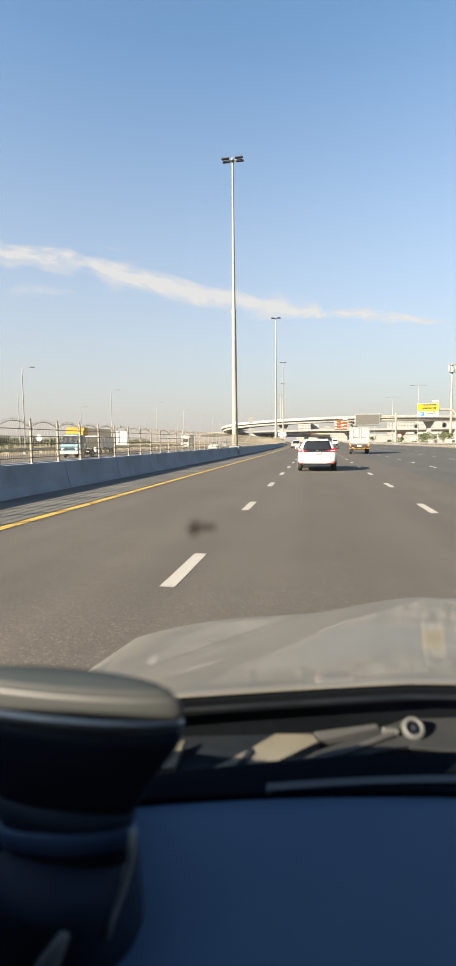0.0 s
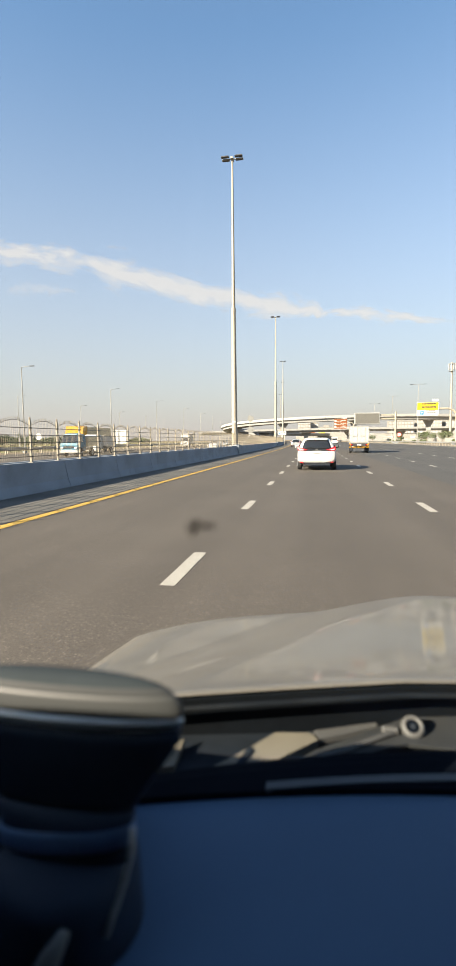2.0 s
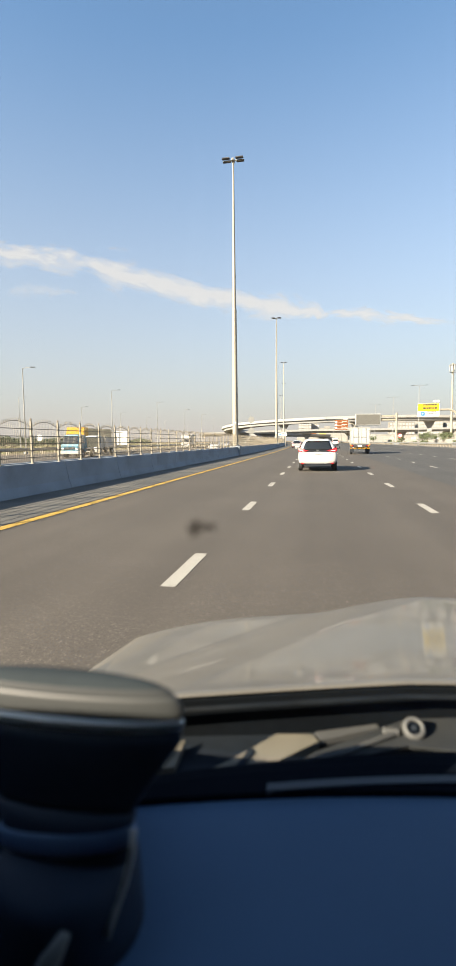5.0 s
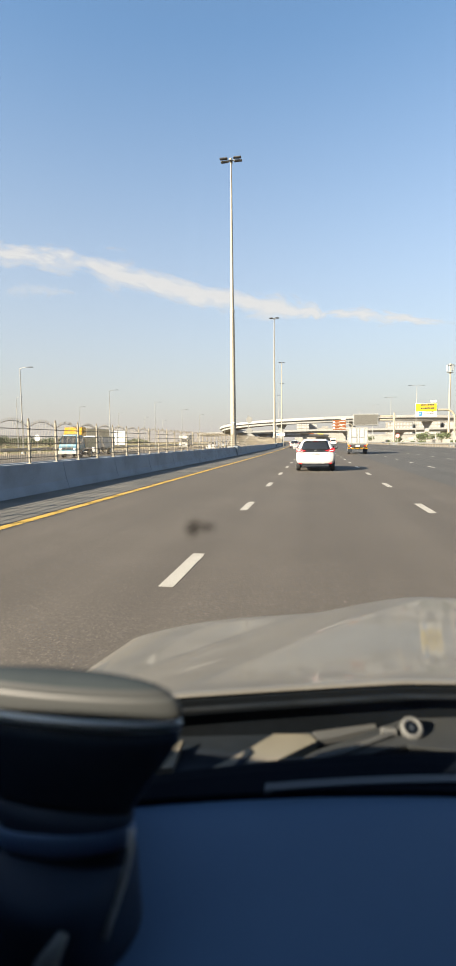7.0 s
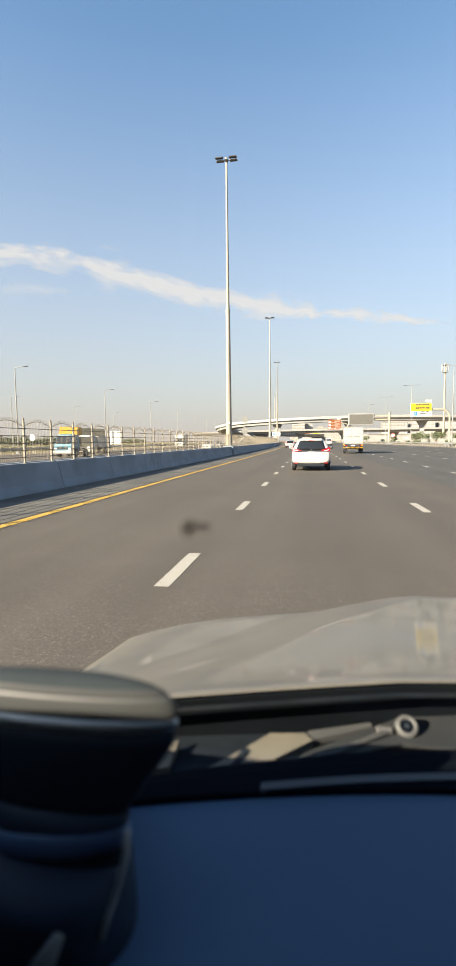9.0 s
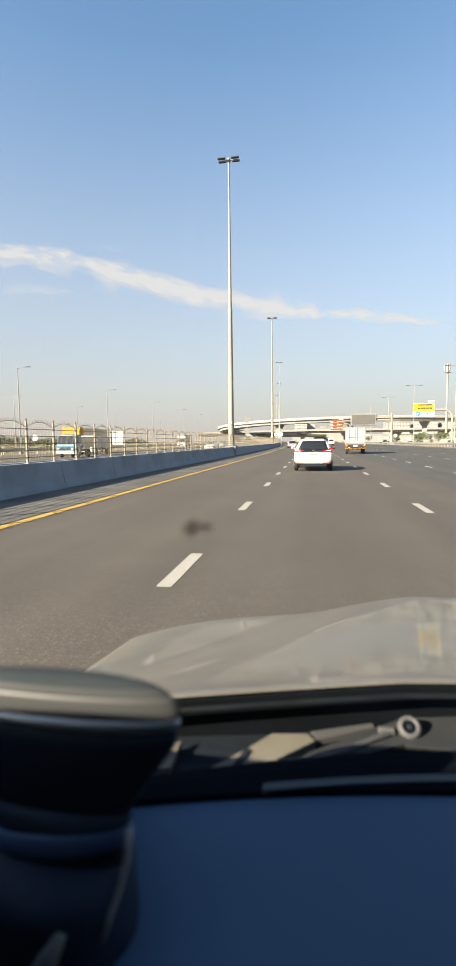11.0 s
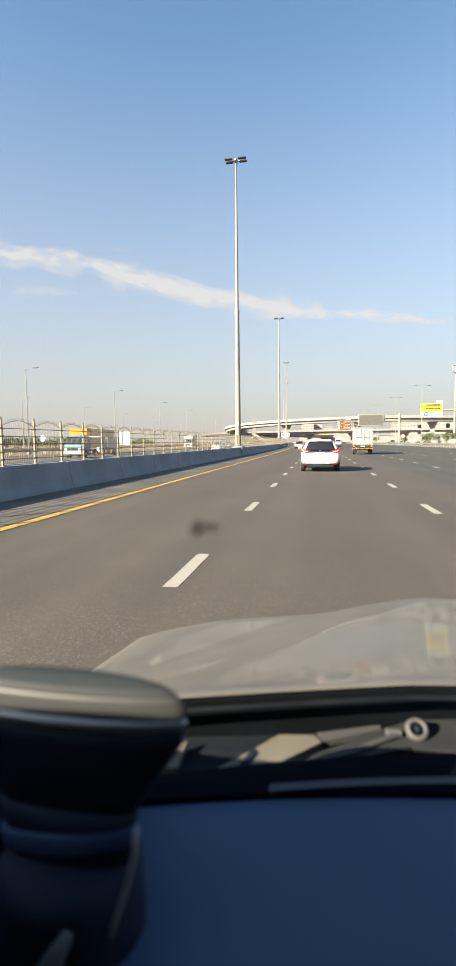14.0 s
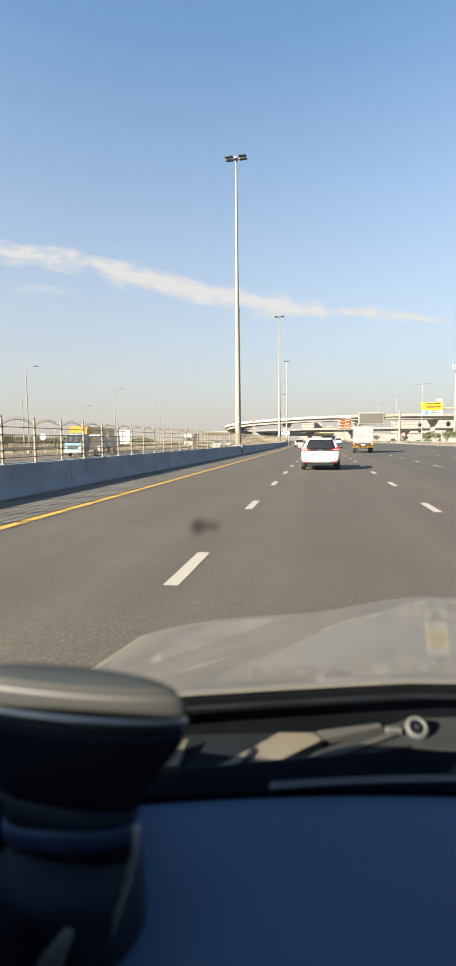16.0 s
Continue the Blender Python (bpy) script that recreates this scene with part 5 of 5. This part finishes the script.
part("pivot_nut", lathe([(0.007, 1.030), (0.007, 1.033), (0.005, 1.034)], 6, None, PIV), M["cowl"], nut)
part("pivot_clip", box(0.090, 0.112, 0.648, 0.658, 1.006, 1.015, 0.002), M["wiper"], car)
gutter = bmesh.new()
gutter_rows = []
for k in range(41):
    x = CX - 0.84 + 0.042 * k
    y, z = rear_edge(x), bonnet_z(x, rear_edge(x))
    gutter_rows.append([gutter.verts.new(q) for q in ((x, y + 0.03, z - 0.013), (x, y + 0.008, z - 0.0058), (x, y + 0.003, z - 0.0075), (x, y + 0.035, 0.975), (x, y + 0.045, 0.95), (x, y + 0.09, 0.95))])
for a, b in zip(gutter_rows, gutter_rows[1:]):
    for k in range(6):
        gutter.faces.new((a[k], a[(k + 1) % 6], b[(k + 1) % 6], b[k]))
gutter.faces.new(gutter_rows[0][::-1])
gutter.faces.new(gutter_rows[-1])
part("rain_gutter", gutter, M["gutter"], car, "dark dusty gutter under the bonnet edge")
lipline = [(CX - 0.80 + 0.05 * k) for k in range(33)]
part("bonnet_seal", tube([(x, rear_edge(x) - 0.012, bonnet_z(x, rear_edge(x)) - 0.013) for x in lipline], 0.004, 6), M["seal_strip"], car, "grey rubber seal under the bonnet edge", smooth=True)


def bowed(name, rows, material, x0=CX - 0.86, x1=CX + 0.86, n=36, label=""):
    """A strip across the car whose cross-section points (y at the middle, bow, z) fall back towards the sides."""
    bm = bmesh.new()
    rings = []
    for i in range(n + 1):
        x = x0 + (x1 - x0) * i / n
        u = abs(x - CX)
        rings.append([bm.verts.new((x, y - q * u * u, z)) for y, q, z in rows])
    m = len(rows)
    for a, b in zip(rings, rings[1:]):
        for k in range(m):
            bm.faces.new((a[k], a[(k + 1) % m], b[(k + 1) % m], b[k]))
    bm.faces.new(rings[0][::-1])
    bm.faces.new(rings[-1])
    return part(name, bm, material, car, label)


bowed("dashboard", [(0.57, 0.19, 0.60), (0.57, 0.19, 1.018), (0.535, 0.19, 1.0295), (0.25, 0.0, 1.0295), (0.228, 0.0, 1.018), (0.215, 0.0, 0.97), (0.20, 0.0, 0.60)], M["dash"], label="dark blue vinyl dashboard top")
bowed("windscreen_seal", [(0.660, 0.34, 0.985), (0.652, 0.34, 1.004), (0.606, 0.335, 1.030), (0.580, 0.31, 1.036), (0.530, 0.235, 1.036), (0.528, 0.235, 1.026), (0.56, 0.24, 1.0)], M["seal"])
bowed("vent_slot", [(0.557, 0.311, 1.034), (0.557, 0.311, 1.0385), (0.546, 0.311, 1.0385), (0.546, 0.311, 1.034)], M["slot_trim"], x0=-0.049, x1=0.80)

# round-topped instrument pod standing on the dashboard, shallow from front to back
pod = thing("instrument_pod", "round-topped dark instrument pod with a satin grey rim on the dashboard", "instrument pod", pose(-0.1880, 0.325, -0.0045))


def pod_part(name, rows, material, label="", depth=0.30):
    return part(name, lathe(rows, 64, None, Matrix.Diagonal((1, depth, 1, 1))), material, pod, label, smooth=True)


# one dome in three tones: its shading towards the top is painted in
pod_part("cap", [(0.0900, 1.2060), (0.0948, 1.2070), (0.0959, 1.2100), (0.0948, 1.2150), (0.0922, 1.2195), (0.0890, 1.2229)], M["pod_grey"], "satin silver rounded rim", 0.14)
pod_part("cap_shoulder", [(0.0893, 1.2225), (0.0889, 1.2230), (0.0863, 1.2255), (0.0835, 1.2271), (0.0800, 1.2284)], M["pod_mid_shade"], depth=0.14)
pod_part("cap_top", [(0.0803, 1.2282), (0.0799, 1.2285), (0.070, 1.2313), (0.056, 1.2333), (0.03, 1.2345), (0.005, 1.235)], M["pod_top_shade"], depth=0.14)
# bright shelf added to give the bluish highlight along the rim's foot
pod_part("lip", [(0.0885, 1.1995), (0.0938, 1.1998), (0.0954, 1.2012), (0.0959, 1.2032), (0.0953, 1.2050), (0.0900, 1.2066)], M["lip"], depth=0.182)
pod_part("cup", [(0.055, 1.128), (0.0585, 1.1365), (0.071, 1.156), (0.0845, 1.175), (0.0925, 1.187), (0.0938, 1.1975)], M["pod_black"], depth=0.16)
pod_part("stem", [(0.050, 1.024), (0.051, 1.05), (0.053, 1.08), (0.054, 1.10), (0.055, 1.115), (0.057, 1.130)], M["pod_black"])
pod_part("column", [(0.0585, 1.022), (0.0570, 1.050), (0.0555, 1.080), (0.050, 1.092)], M["pod_black"], depth=0.95)
# ring tilted to follow the painted blue sheen
pod_part("ring", [(0.0535, 1.094), (0.0575, 1.098), (0.0580, 1.108), (0.0550, 1.114)], M["pod_sheen"]).matrix_basis = pose(0, 0, 0.004) @ Matrix.Translation((0, 0, 1.104)) @ pose(0, 0, 0, 0, -9, 0) @ Matrix.Translation((0, 0, -1.104))
# thin pale bar standing in for the highlight along the stem's right edge
part("trim", tube([(0.058, -0.008, 1.122), (0.0575, -0.012, 1.106), (0.053, -0.015, 1.085), (0.0495, -0.028, 1.072), (0.047, -0.034, 1.062)], 0.0026, 6), M["trim"], pod, "thin pale highlight line down the pod stem", smooth=True)
# pale streak on the column's front, thicker towards its foot
part("lower_streak", tube([(0.025, -0.050, 1.078), (0.015, -0.055, 1.060), (0.005, -0.058, 1.040)], [0.004, 0.008, 0.009], 8), M["streak_dull"], pod, smooth=True)

# unseen block added behind the pod to shade the left of the dashboard
part("pod_light_block", box(-0.115, 0.012, 0.035, 0.115, 1.032, 1.112, 0.02, seg=2), M["pod_black"], pod)

# shell of the cabin round the viewpoint
GLASS_TOP, GLASS_LOW = (0.12, 1.64), (0.55, 1.03)
ws = part("windscreen", panel([(CX - 0.84, GLASS_LOW[0], GLASS_LOW[1]), (CX + 0.84, GLASS_LOW[0], GLASS_LOW[1]), (CX + 0.76, GLASS_TOP[0], GLASS_TOP[1]), (CX - 0.76, GLASS_TOP[0], GLASS_TOP[1])], 0.004), M["screen"], car)
ws.visible_shadow = False
def skin(z):
    """How far the outer side stands from the car's middle at a height: bulged at the doors, leaning in at the windows."""
    return 0.905 - 0.10 * max(0.0, (0.62 - z) / 0.30) ** 2 - 0.085 * smooth01((z - 1.0) / 0.65)


def side_top(y):
    for (y0, z0), (y1, z1) in zip(SIDE_LINE, SIDE_LINE[1:]):
        if y0 <= y <= y1:
            return z0 + (z1 - z0) * (y - y0) / (y1 - y0)
    return SIDE_LINE[-1][1]


def side_low(y):
    d = abs(y + 1.55)
    return 0.34 + math.sqrt(max(0.0, 0.39 ** 2 - d * d)) if d < 0.39 else 0.34


SIDE_LINE = [(-2.35, 0.95), (-2.30, 1.12), (-1.95, 1.655), (-0.12, 1.655), (-0.119, 1.537), (0.46, 1.085), (0.50, 1.02)]


def side_grid(sx, y0, y1, low, top, proud=0.0, ny=8, nz=5, thick=0.008):
    """A sheet that follows the outer side between two heights, each a function of y."""
    bm = bmesh.new()
    layers = []
    for d in (0.0, -thick):
        rows = []
        for i in range(ny + 1):
            y = y0 + (y1 - y0) * i / ny
            a, b = low(y), top(y)
            zs = [a + (b - a) * k / nz for k in range(nz + 1)]
            rows.append([bm.verts.new((CX + sx * (skin(z) + proud + d), y, z)) for z in zs])
        layers.append(rows)
        for a, b in zip(rows, rows[1:]):
            for k in range(nz):
                bm.faces.new((a[k], a[k + 1], b[k + 1], b[k]))
    for i in range(ny):
        for k in (0, nz):
            bm.faces.new((layers[0][i][k], layers[0][i + 1][k], layers[1][i + 1][k], layers[1][i][k]))
    for k in range(nz):
        for i in (0, ny):
            bm.faces.new((layers[0][i][k], layers[0][i][k + 1], layers[1][i][k + 1], layers[1][i][k]))
    return bm


def roof_sheet():
    bm = bmesh.new()
    rows = []
    for j in range(15):
        y = -2.0 + 2.13 * j / 14
        crown = 0.035 - 0.045 * ((y + 0.75) / 1.25) ** 2
        rows.append([bm.verts.new((CX + 0.83 * (i / 8 - 1), y, 1.662 + max(-0.012, crown) * (1 - (i / 8 - 1) ** 2) - 0.004 * abs(i / 8 - 1) ** 6)) for i in range(17)])
    for a, b in zip(rows, rows[1:]):
        for k in range(16):
            bm.faces.new((a[k], a[k + 1], b[k + 1], b[k]))
    ob = part("roof", bm, M["bonnet"], car, "dusty beige roof", smooth=True)
    so = ob.modifiers.new("thickness", 'SOLIDIFY')
    so.thickness, so.offset = 0.012, 1
    return ob


roof_sheet()
part("headlining", box(CX - 0.82, CX + 0.82, -1.93, 0.12, 1.635, 1.657), M["lining"], car)
for sx, x in ((-1, CX - 0.87), (1, CX + 0.87)):
    side = [(-2.35, 0.35), (0.50, 0.35), (0.50, 1.02), (0.46, 1.085), (-0.12, 1.537), (-0.12, 1.64), (-1.93, 1.64), (-2.28, 1.1), (-2.33, 0.9)]
    part("side_lining", prism([(q[0] * 0.995, q[1]) for q in side], min(x + sx * 0.012 - sx * 0.05, x - sx * 0.03), max(x + sx * 0.012 - sx * 0.05, x - sx * 0.03), axis='x'), M["lining"], car)
    part("side_panel", side_grid(sx, -2.35, 0.50, side_low, side_top, 0.0, 80, 14, 0.02), M["bonnet"], car, smooth=True)
    for y0, y1 in ((-1.72, -1.20), (-1.12, -0.50), (-0.44, 0.10)):
        part("side_window", side_grid(sx, y0, y1, lambda y: 1.075, lambda y: min(side_top(y) - 0.075, 1.58 + 0.25 * min(0.0, y + 1.45)), 0.004), M["car_glass"], car)
    for y in (-1.17, -0.47, 0.30):
        part("door_seam", side_grid(sx, y - 0.004, y + 0.004, lambda z: 0.42, lambda z: 1.06, 0.002, 1, 6), M["seal"], car)
    for y in (-1.05, -0.36):
        part("door_handle", box(min(CX + sx * 0.90, CX + sx * 0.935), max(CX + sx * 0.90, CX + sx * 0.935), y, y + 0.17, 0.94, 0.97, 0.008), M["bonnet"], car)
    part("sill_trim", side_grid(sx, -1.12, 0.50, lambda y: 0.335, lambda y: 0.42, 0.006, 6, 2), M["plastic"], car)
    quarter = part("quarter_glass", panel([(CX + sx * 0.83, -0.10, 1.54), (CX + sx * 0.85, 0.46, 1.09), (CX + sx * 0.84, 0.50, 1.06), (CX + sx * 0.775, 0.13, 1.62)][::sx], 0.004), M["screen"], car)
    quarter.visible_shadow = False
    part("windscreen_pillar", tube([(CX + sx * 0.865, 0.47, 1.05), (CX + sx * 0.845, 0.16, 1.285), (CX + sx * 0.82, -0.13, 1.52), (CX + sx * 0.80, -0.18, 1.655)], [0.030, 0.026, 0.026, 0.024], 8), M["bonnet"], car, smooth=True)
    shell = box(min(CX + sx * 0.94, CX + sx * 1.14), max(CX + sx * 0.94, CX + sx * 1.14), 0.16, 0.28, 1.02, 1.16, 0.035, seg=3)
    tube([(CX + sx * 0.88, 0.24, 1.05), (CX + sx * 0.97, 0.22, 1.06)], 0.022, 6, shell)
    mirror = part("wing_mirror", shell, M["bonnet"], car, smooth=False)
    part("mirror_glass", box(min(CX + sx * 0.965, CX + sx * 1.12), max(CX + sx * 0.965, CX + sx * 1.12), 0.154, 0.160, 1.04, 1.14), M["chrome"], mirror)
    part("fender", prism([(0.505, 0.35), (0.505, 0.98), (0.62, 0.97), (1.4, 0.80), (1.75, 0.66), (1.80, 0.40), (1.62, 0.36), (1.50, 0.62), (1.15, 0.70), (0.85, 0.62), (0.74, 0.36)], min(x - sx * 0.02, x + sx * 0.04), max(x - sx * 0.02, x + sx * 0.04), axis='x'), M["bonnet"], car)
    for y in (-1.55, 1.18):
        wheel(car, CX + sx * 0.79, y, 0.34, 0.22)
    part("headlight", box(min(CX + sx * 0.45, CX + sx * 0.80), max(CX + sx * 0.45, CX + sx * 0.80), 1.70, 1.845, 0.52, 0.645, 0.035, seg=2), M["head"], car)
    part("tail_light", box(min(CX + sx * 0.62, CX + sx * 0.85), max(CX + sx * 0.62, CX + sx * 0.85), -2.385, -2.33, 0.86, 1.08, 0.02, seg=2), M["tail"], car)
part("rear_panel", prism([(-2.36, 0.35), (-2.36, 0.9), (-2.31, 1.12), (-1.96, 1.655), (-1.93, 1.655), (-2.27, 1.1), (-2.31, 0.9), (-2.31, 0.35)], CX - 0.875, CX + 0.875, axis='x'), M["bonnet"], car)
part("rear_window", panel([(CX - 0.70, -2.285, 1.17), (CX + 0.70, -2.285, 1.17), (CX + 0.64, -2.015, 1.58), (CX - 0.64, -2.015, 1.58)], 0.012), M["car_glass"], car)
part("rear_bumper", box(CX - 0.88, CX + 0.88, -2.46, -2.28, 0.33, 0.64, 0.05, seg=2), M["bonnet"], car)
part("number_plate", box(CX - 0.26, CX + 0.26, -2.378, -2.362, 0.74, 0.86, 0.004), M["plate"], car)
part("front_bumper", box(CX - 0.86, CX + 0.86, 1.70, 1.90, 0.26, 0.50, 0.06, seg=2), M["bonnet"], car)
grille = part("grille", box(CX - 0.40, CX + 0.40, 1.80, 1.852, 0.51, 0.63, 0.01), M["plastic"], car)
for k in range(4):
    part("grille_bar", box(CX - 0.39, CX + 0.39, 1.850, 1.858, 0.525 + k * 0.027, 0.536 + k * 0.027), M["chrome"], grille)
part("floor_pan", box(CX - 0.83, CX + 0.83, -2.3, 0.18, 0.28, 0.34), M["lining"], car)
part("bulkhead", box(CX - 0.83, CX + 0.83, 0.535, 0.56, 0.30, 0.99), M["lining"], car)
part("nose_panel", box(CX - 0.80, CX + 0.80, 1.76, 1.82, 0.35, 0.60, 0.02), M["bonnet"], car)


def smear_mat(strength):
    m = bpy.data.materials.new("insect smear")
    m.use_nodes = True
    t = m.node_tree
    t.nodes["Principled BSDF"].inputs["Base Color"].default_value = (0.004, 0.0035, 0.003, 1)
    t.nodes["Principled BSDF"].inputs["Specular IOR Level"].default_value = 0.0
    co = t.nodes.new("ShaderNodeTexCoord")
    gr = t.nodes.new("ShaderNodeTexGradient")
    gr.gradient_type = 'SPHERICAL'
    t.links.new(co.outputs["Object"], gr.inputs[0])
    mp = t.nodes.new("ShaderNodeMapping")
    mp.inputs["Scale"].default_value = (110, 110, 110)
    t.links.new(co.outputs["Object"], mp.inputs[0])
    t.links.new(mp.outputs[0], gr.inputs[0])
    mu = t.nodes.new("ShaderNodeMath")
    mu.operation = 'MULTIPLY'
    mu.inputs[1].default_value = strength
    t.links.new(gr.outputs["Fac"], mu.inputs[0])
    tr, mx = t.nodes.new("ShaderNodeBsdfTransparent"), t.nodes.new("ShaderNodeMixShader")
    t.links.new(mu.outputs[0], mx.inputs[0])
    t.links.new(tr.outputs[0], mx.inputs[1])
    t.links.new(t.nodes["Principled BSDF"].outputs[0], mx.inputs[2])
    t.links.new(mx.outputs[0], t.nodes["Material Output"].inputs["Surface"])
    return m


smear = thing("insect_smear", "small dark insect smear on the windscreen", "smear", pose(-0.0772, 0.322, 1.3415, 55, 0, 0))
spot = part("spot", lathe([(0.009, 0), (0.009, 0.0003)], 20), smear_mat(0.62), smear)
spot.matrix_basis = pose(-0.0035, -0.0005, 0.0) @ Matrix.Diagonal((0.85, 0.95, 1, 1))
tail_spot = part("streak", lathe([(0.009, 0), (0.009, 0.0003)], 20), smear_mat(0.42), smear)
tail_spot.matrix_basis = pose(0.0055, 0.0005, 0.0) @ Matrix.Diagonal((0.9, 0.6, 1, 1))


# ---- lane marks, each a piece of the road ----
def dash_mesh(name, w, l):
    bm = bmesh.new()
    n = 14
    rr = random.Random(len(name))
    left = [bm.verts.new((-w / 2 + rr.uniform(-0.003, 0.003), l * k / n, 0.0045)) for k in range(n + 1)]
    right = [bm.verts.new((w / 2 + rr.uniform(-0.003, 0.003), l * k / n, 0.0045)) for k in range(n + 1)]
    for k in range(n):
        bm.faces.new((left[k], right[k], right[k + 1], left[k + 1]))
    return mesh_of(name, bm, M["white_line"])


DASH = dash_mesh("lane_dash", 0.155, 1.42)
for t in (-1.41, 2.24, 5.89, 9.54, 13.2, 16.85):
    for k in range(-2, 44):
        s = 4.46 + 5.3 * k
        share("lane_dash", DASH, road, on_road(t, s))
for t in (-16.2, -20.0, -23.8):
    for k in range(2, 24):
        share("lane_dash", DASH, opposite, on_road(t, 5.3 * k))
ARROW = mesh_of("lane_arrow", prism([(-0.09, 0), (0.09, 0), (0.09, 2.2), (0.42, 2.0), (0.0, 4.0), (-0.42, 2.0), (-0.09, 2.2)], 0.003, 0.0055, axis='z'), M["white_line"])
for t in (-3.3, 0.4, 4.1):
    share("lane_arrow", ARROW, road, on_road(t, 118))
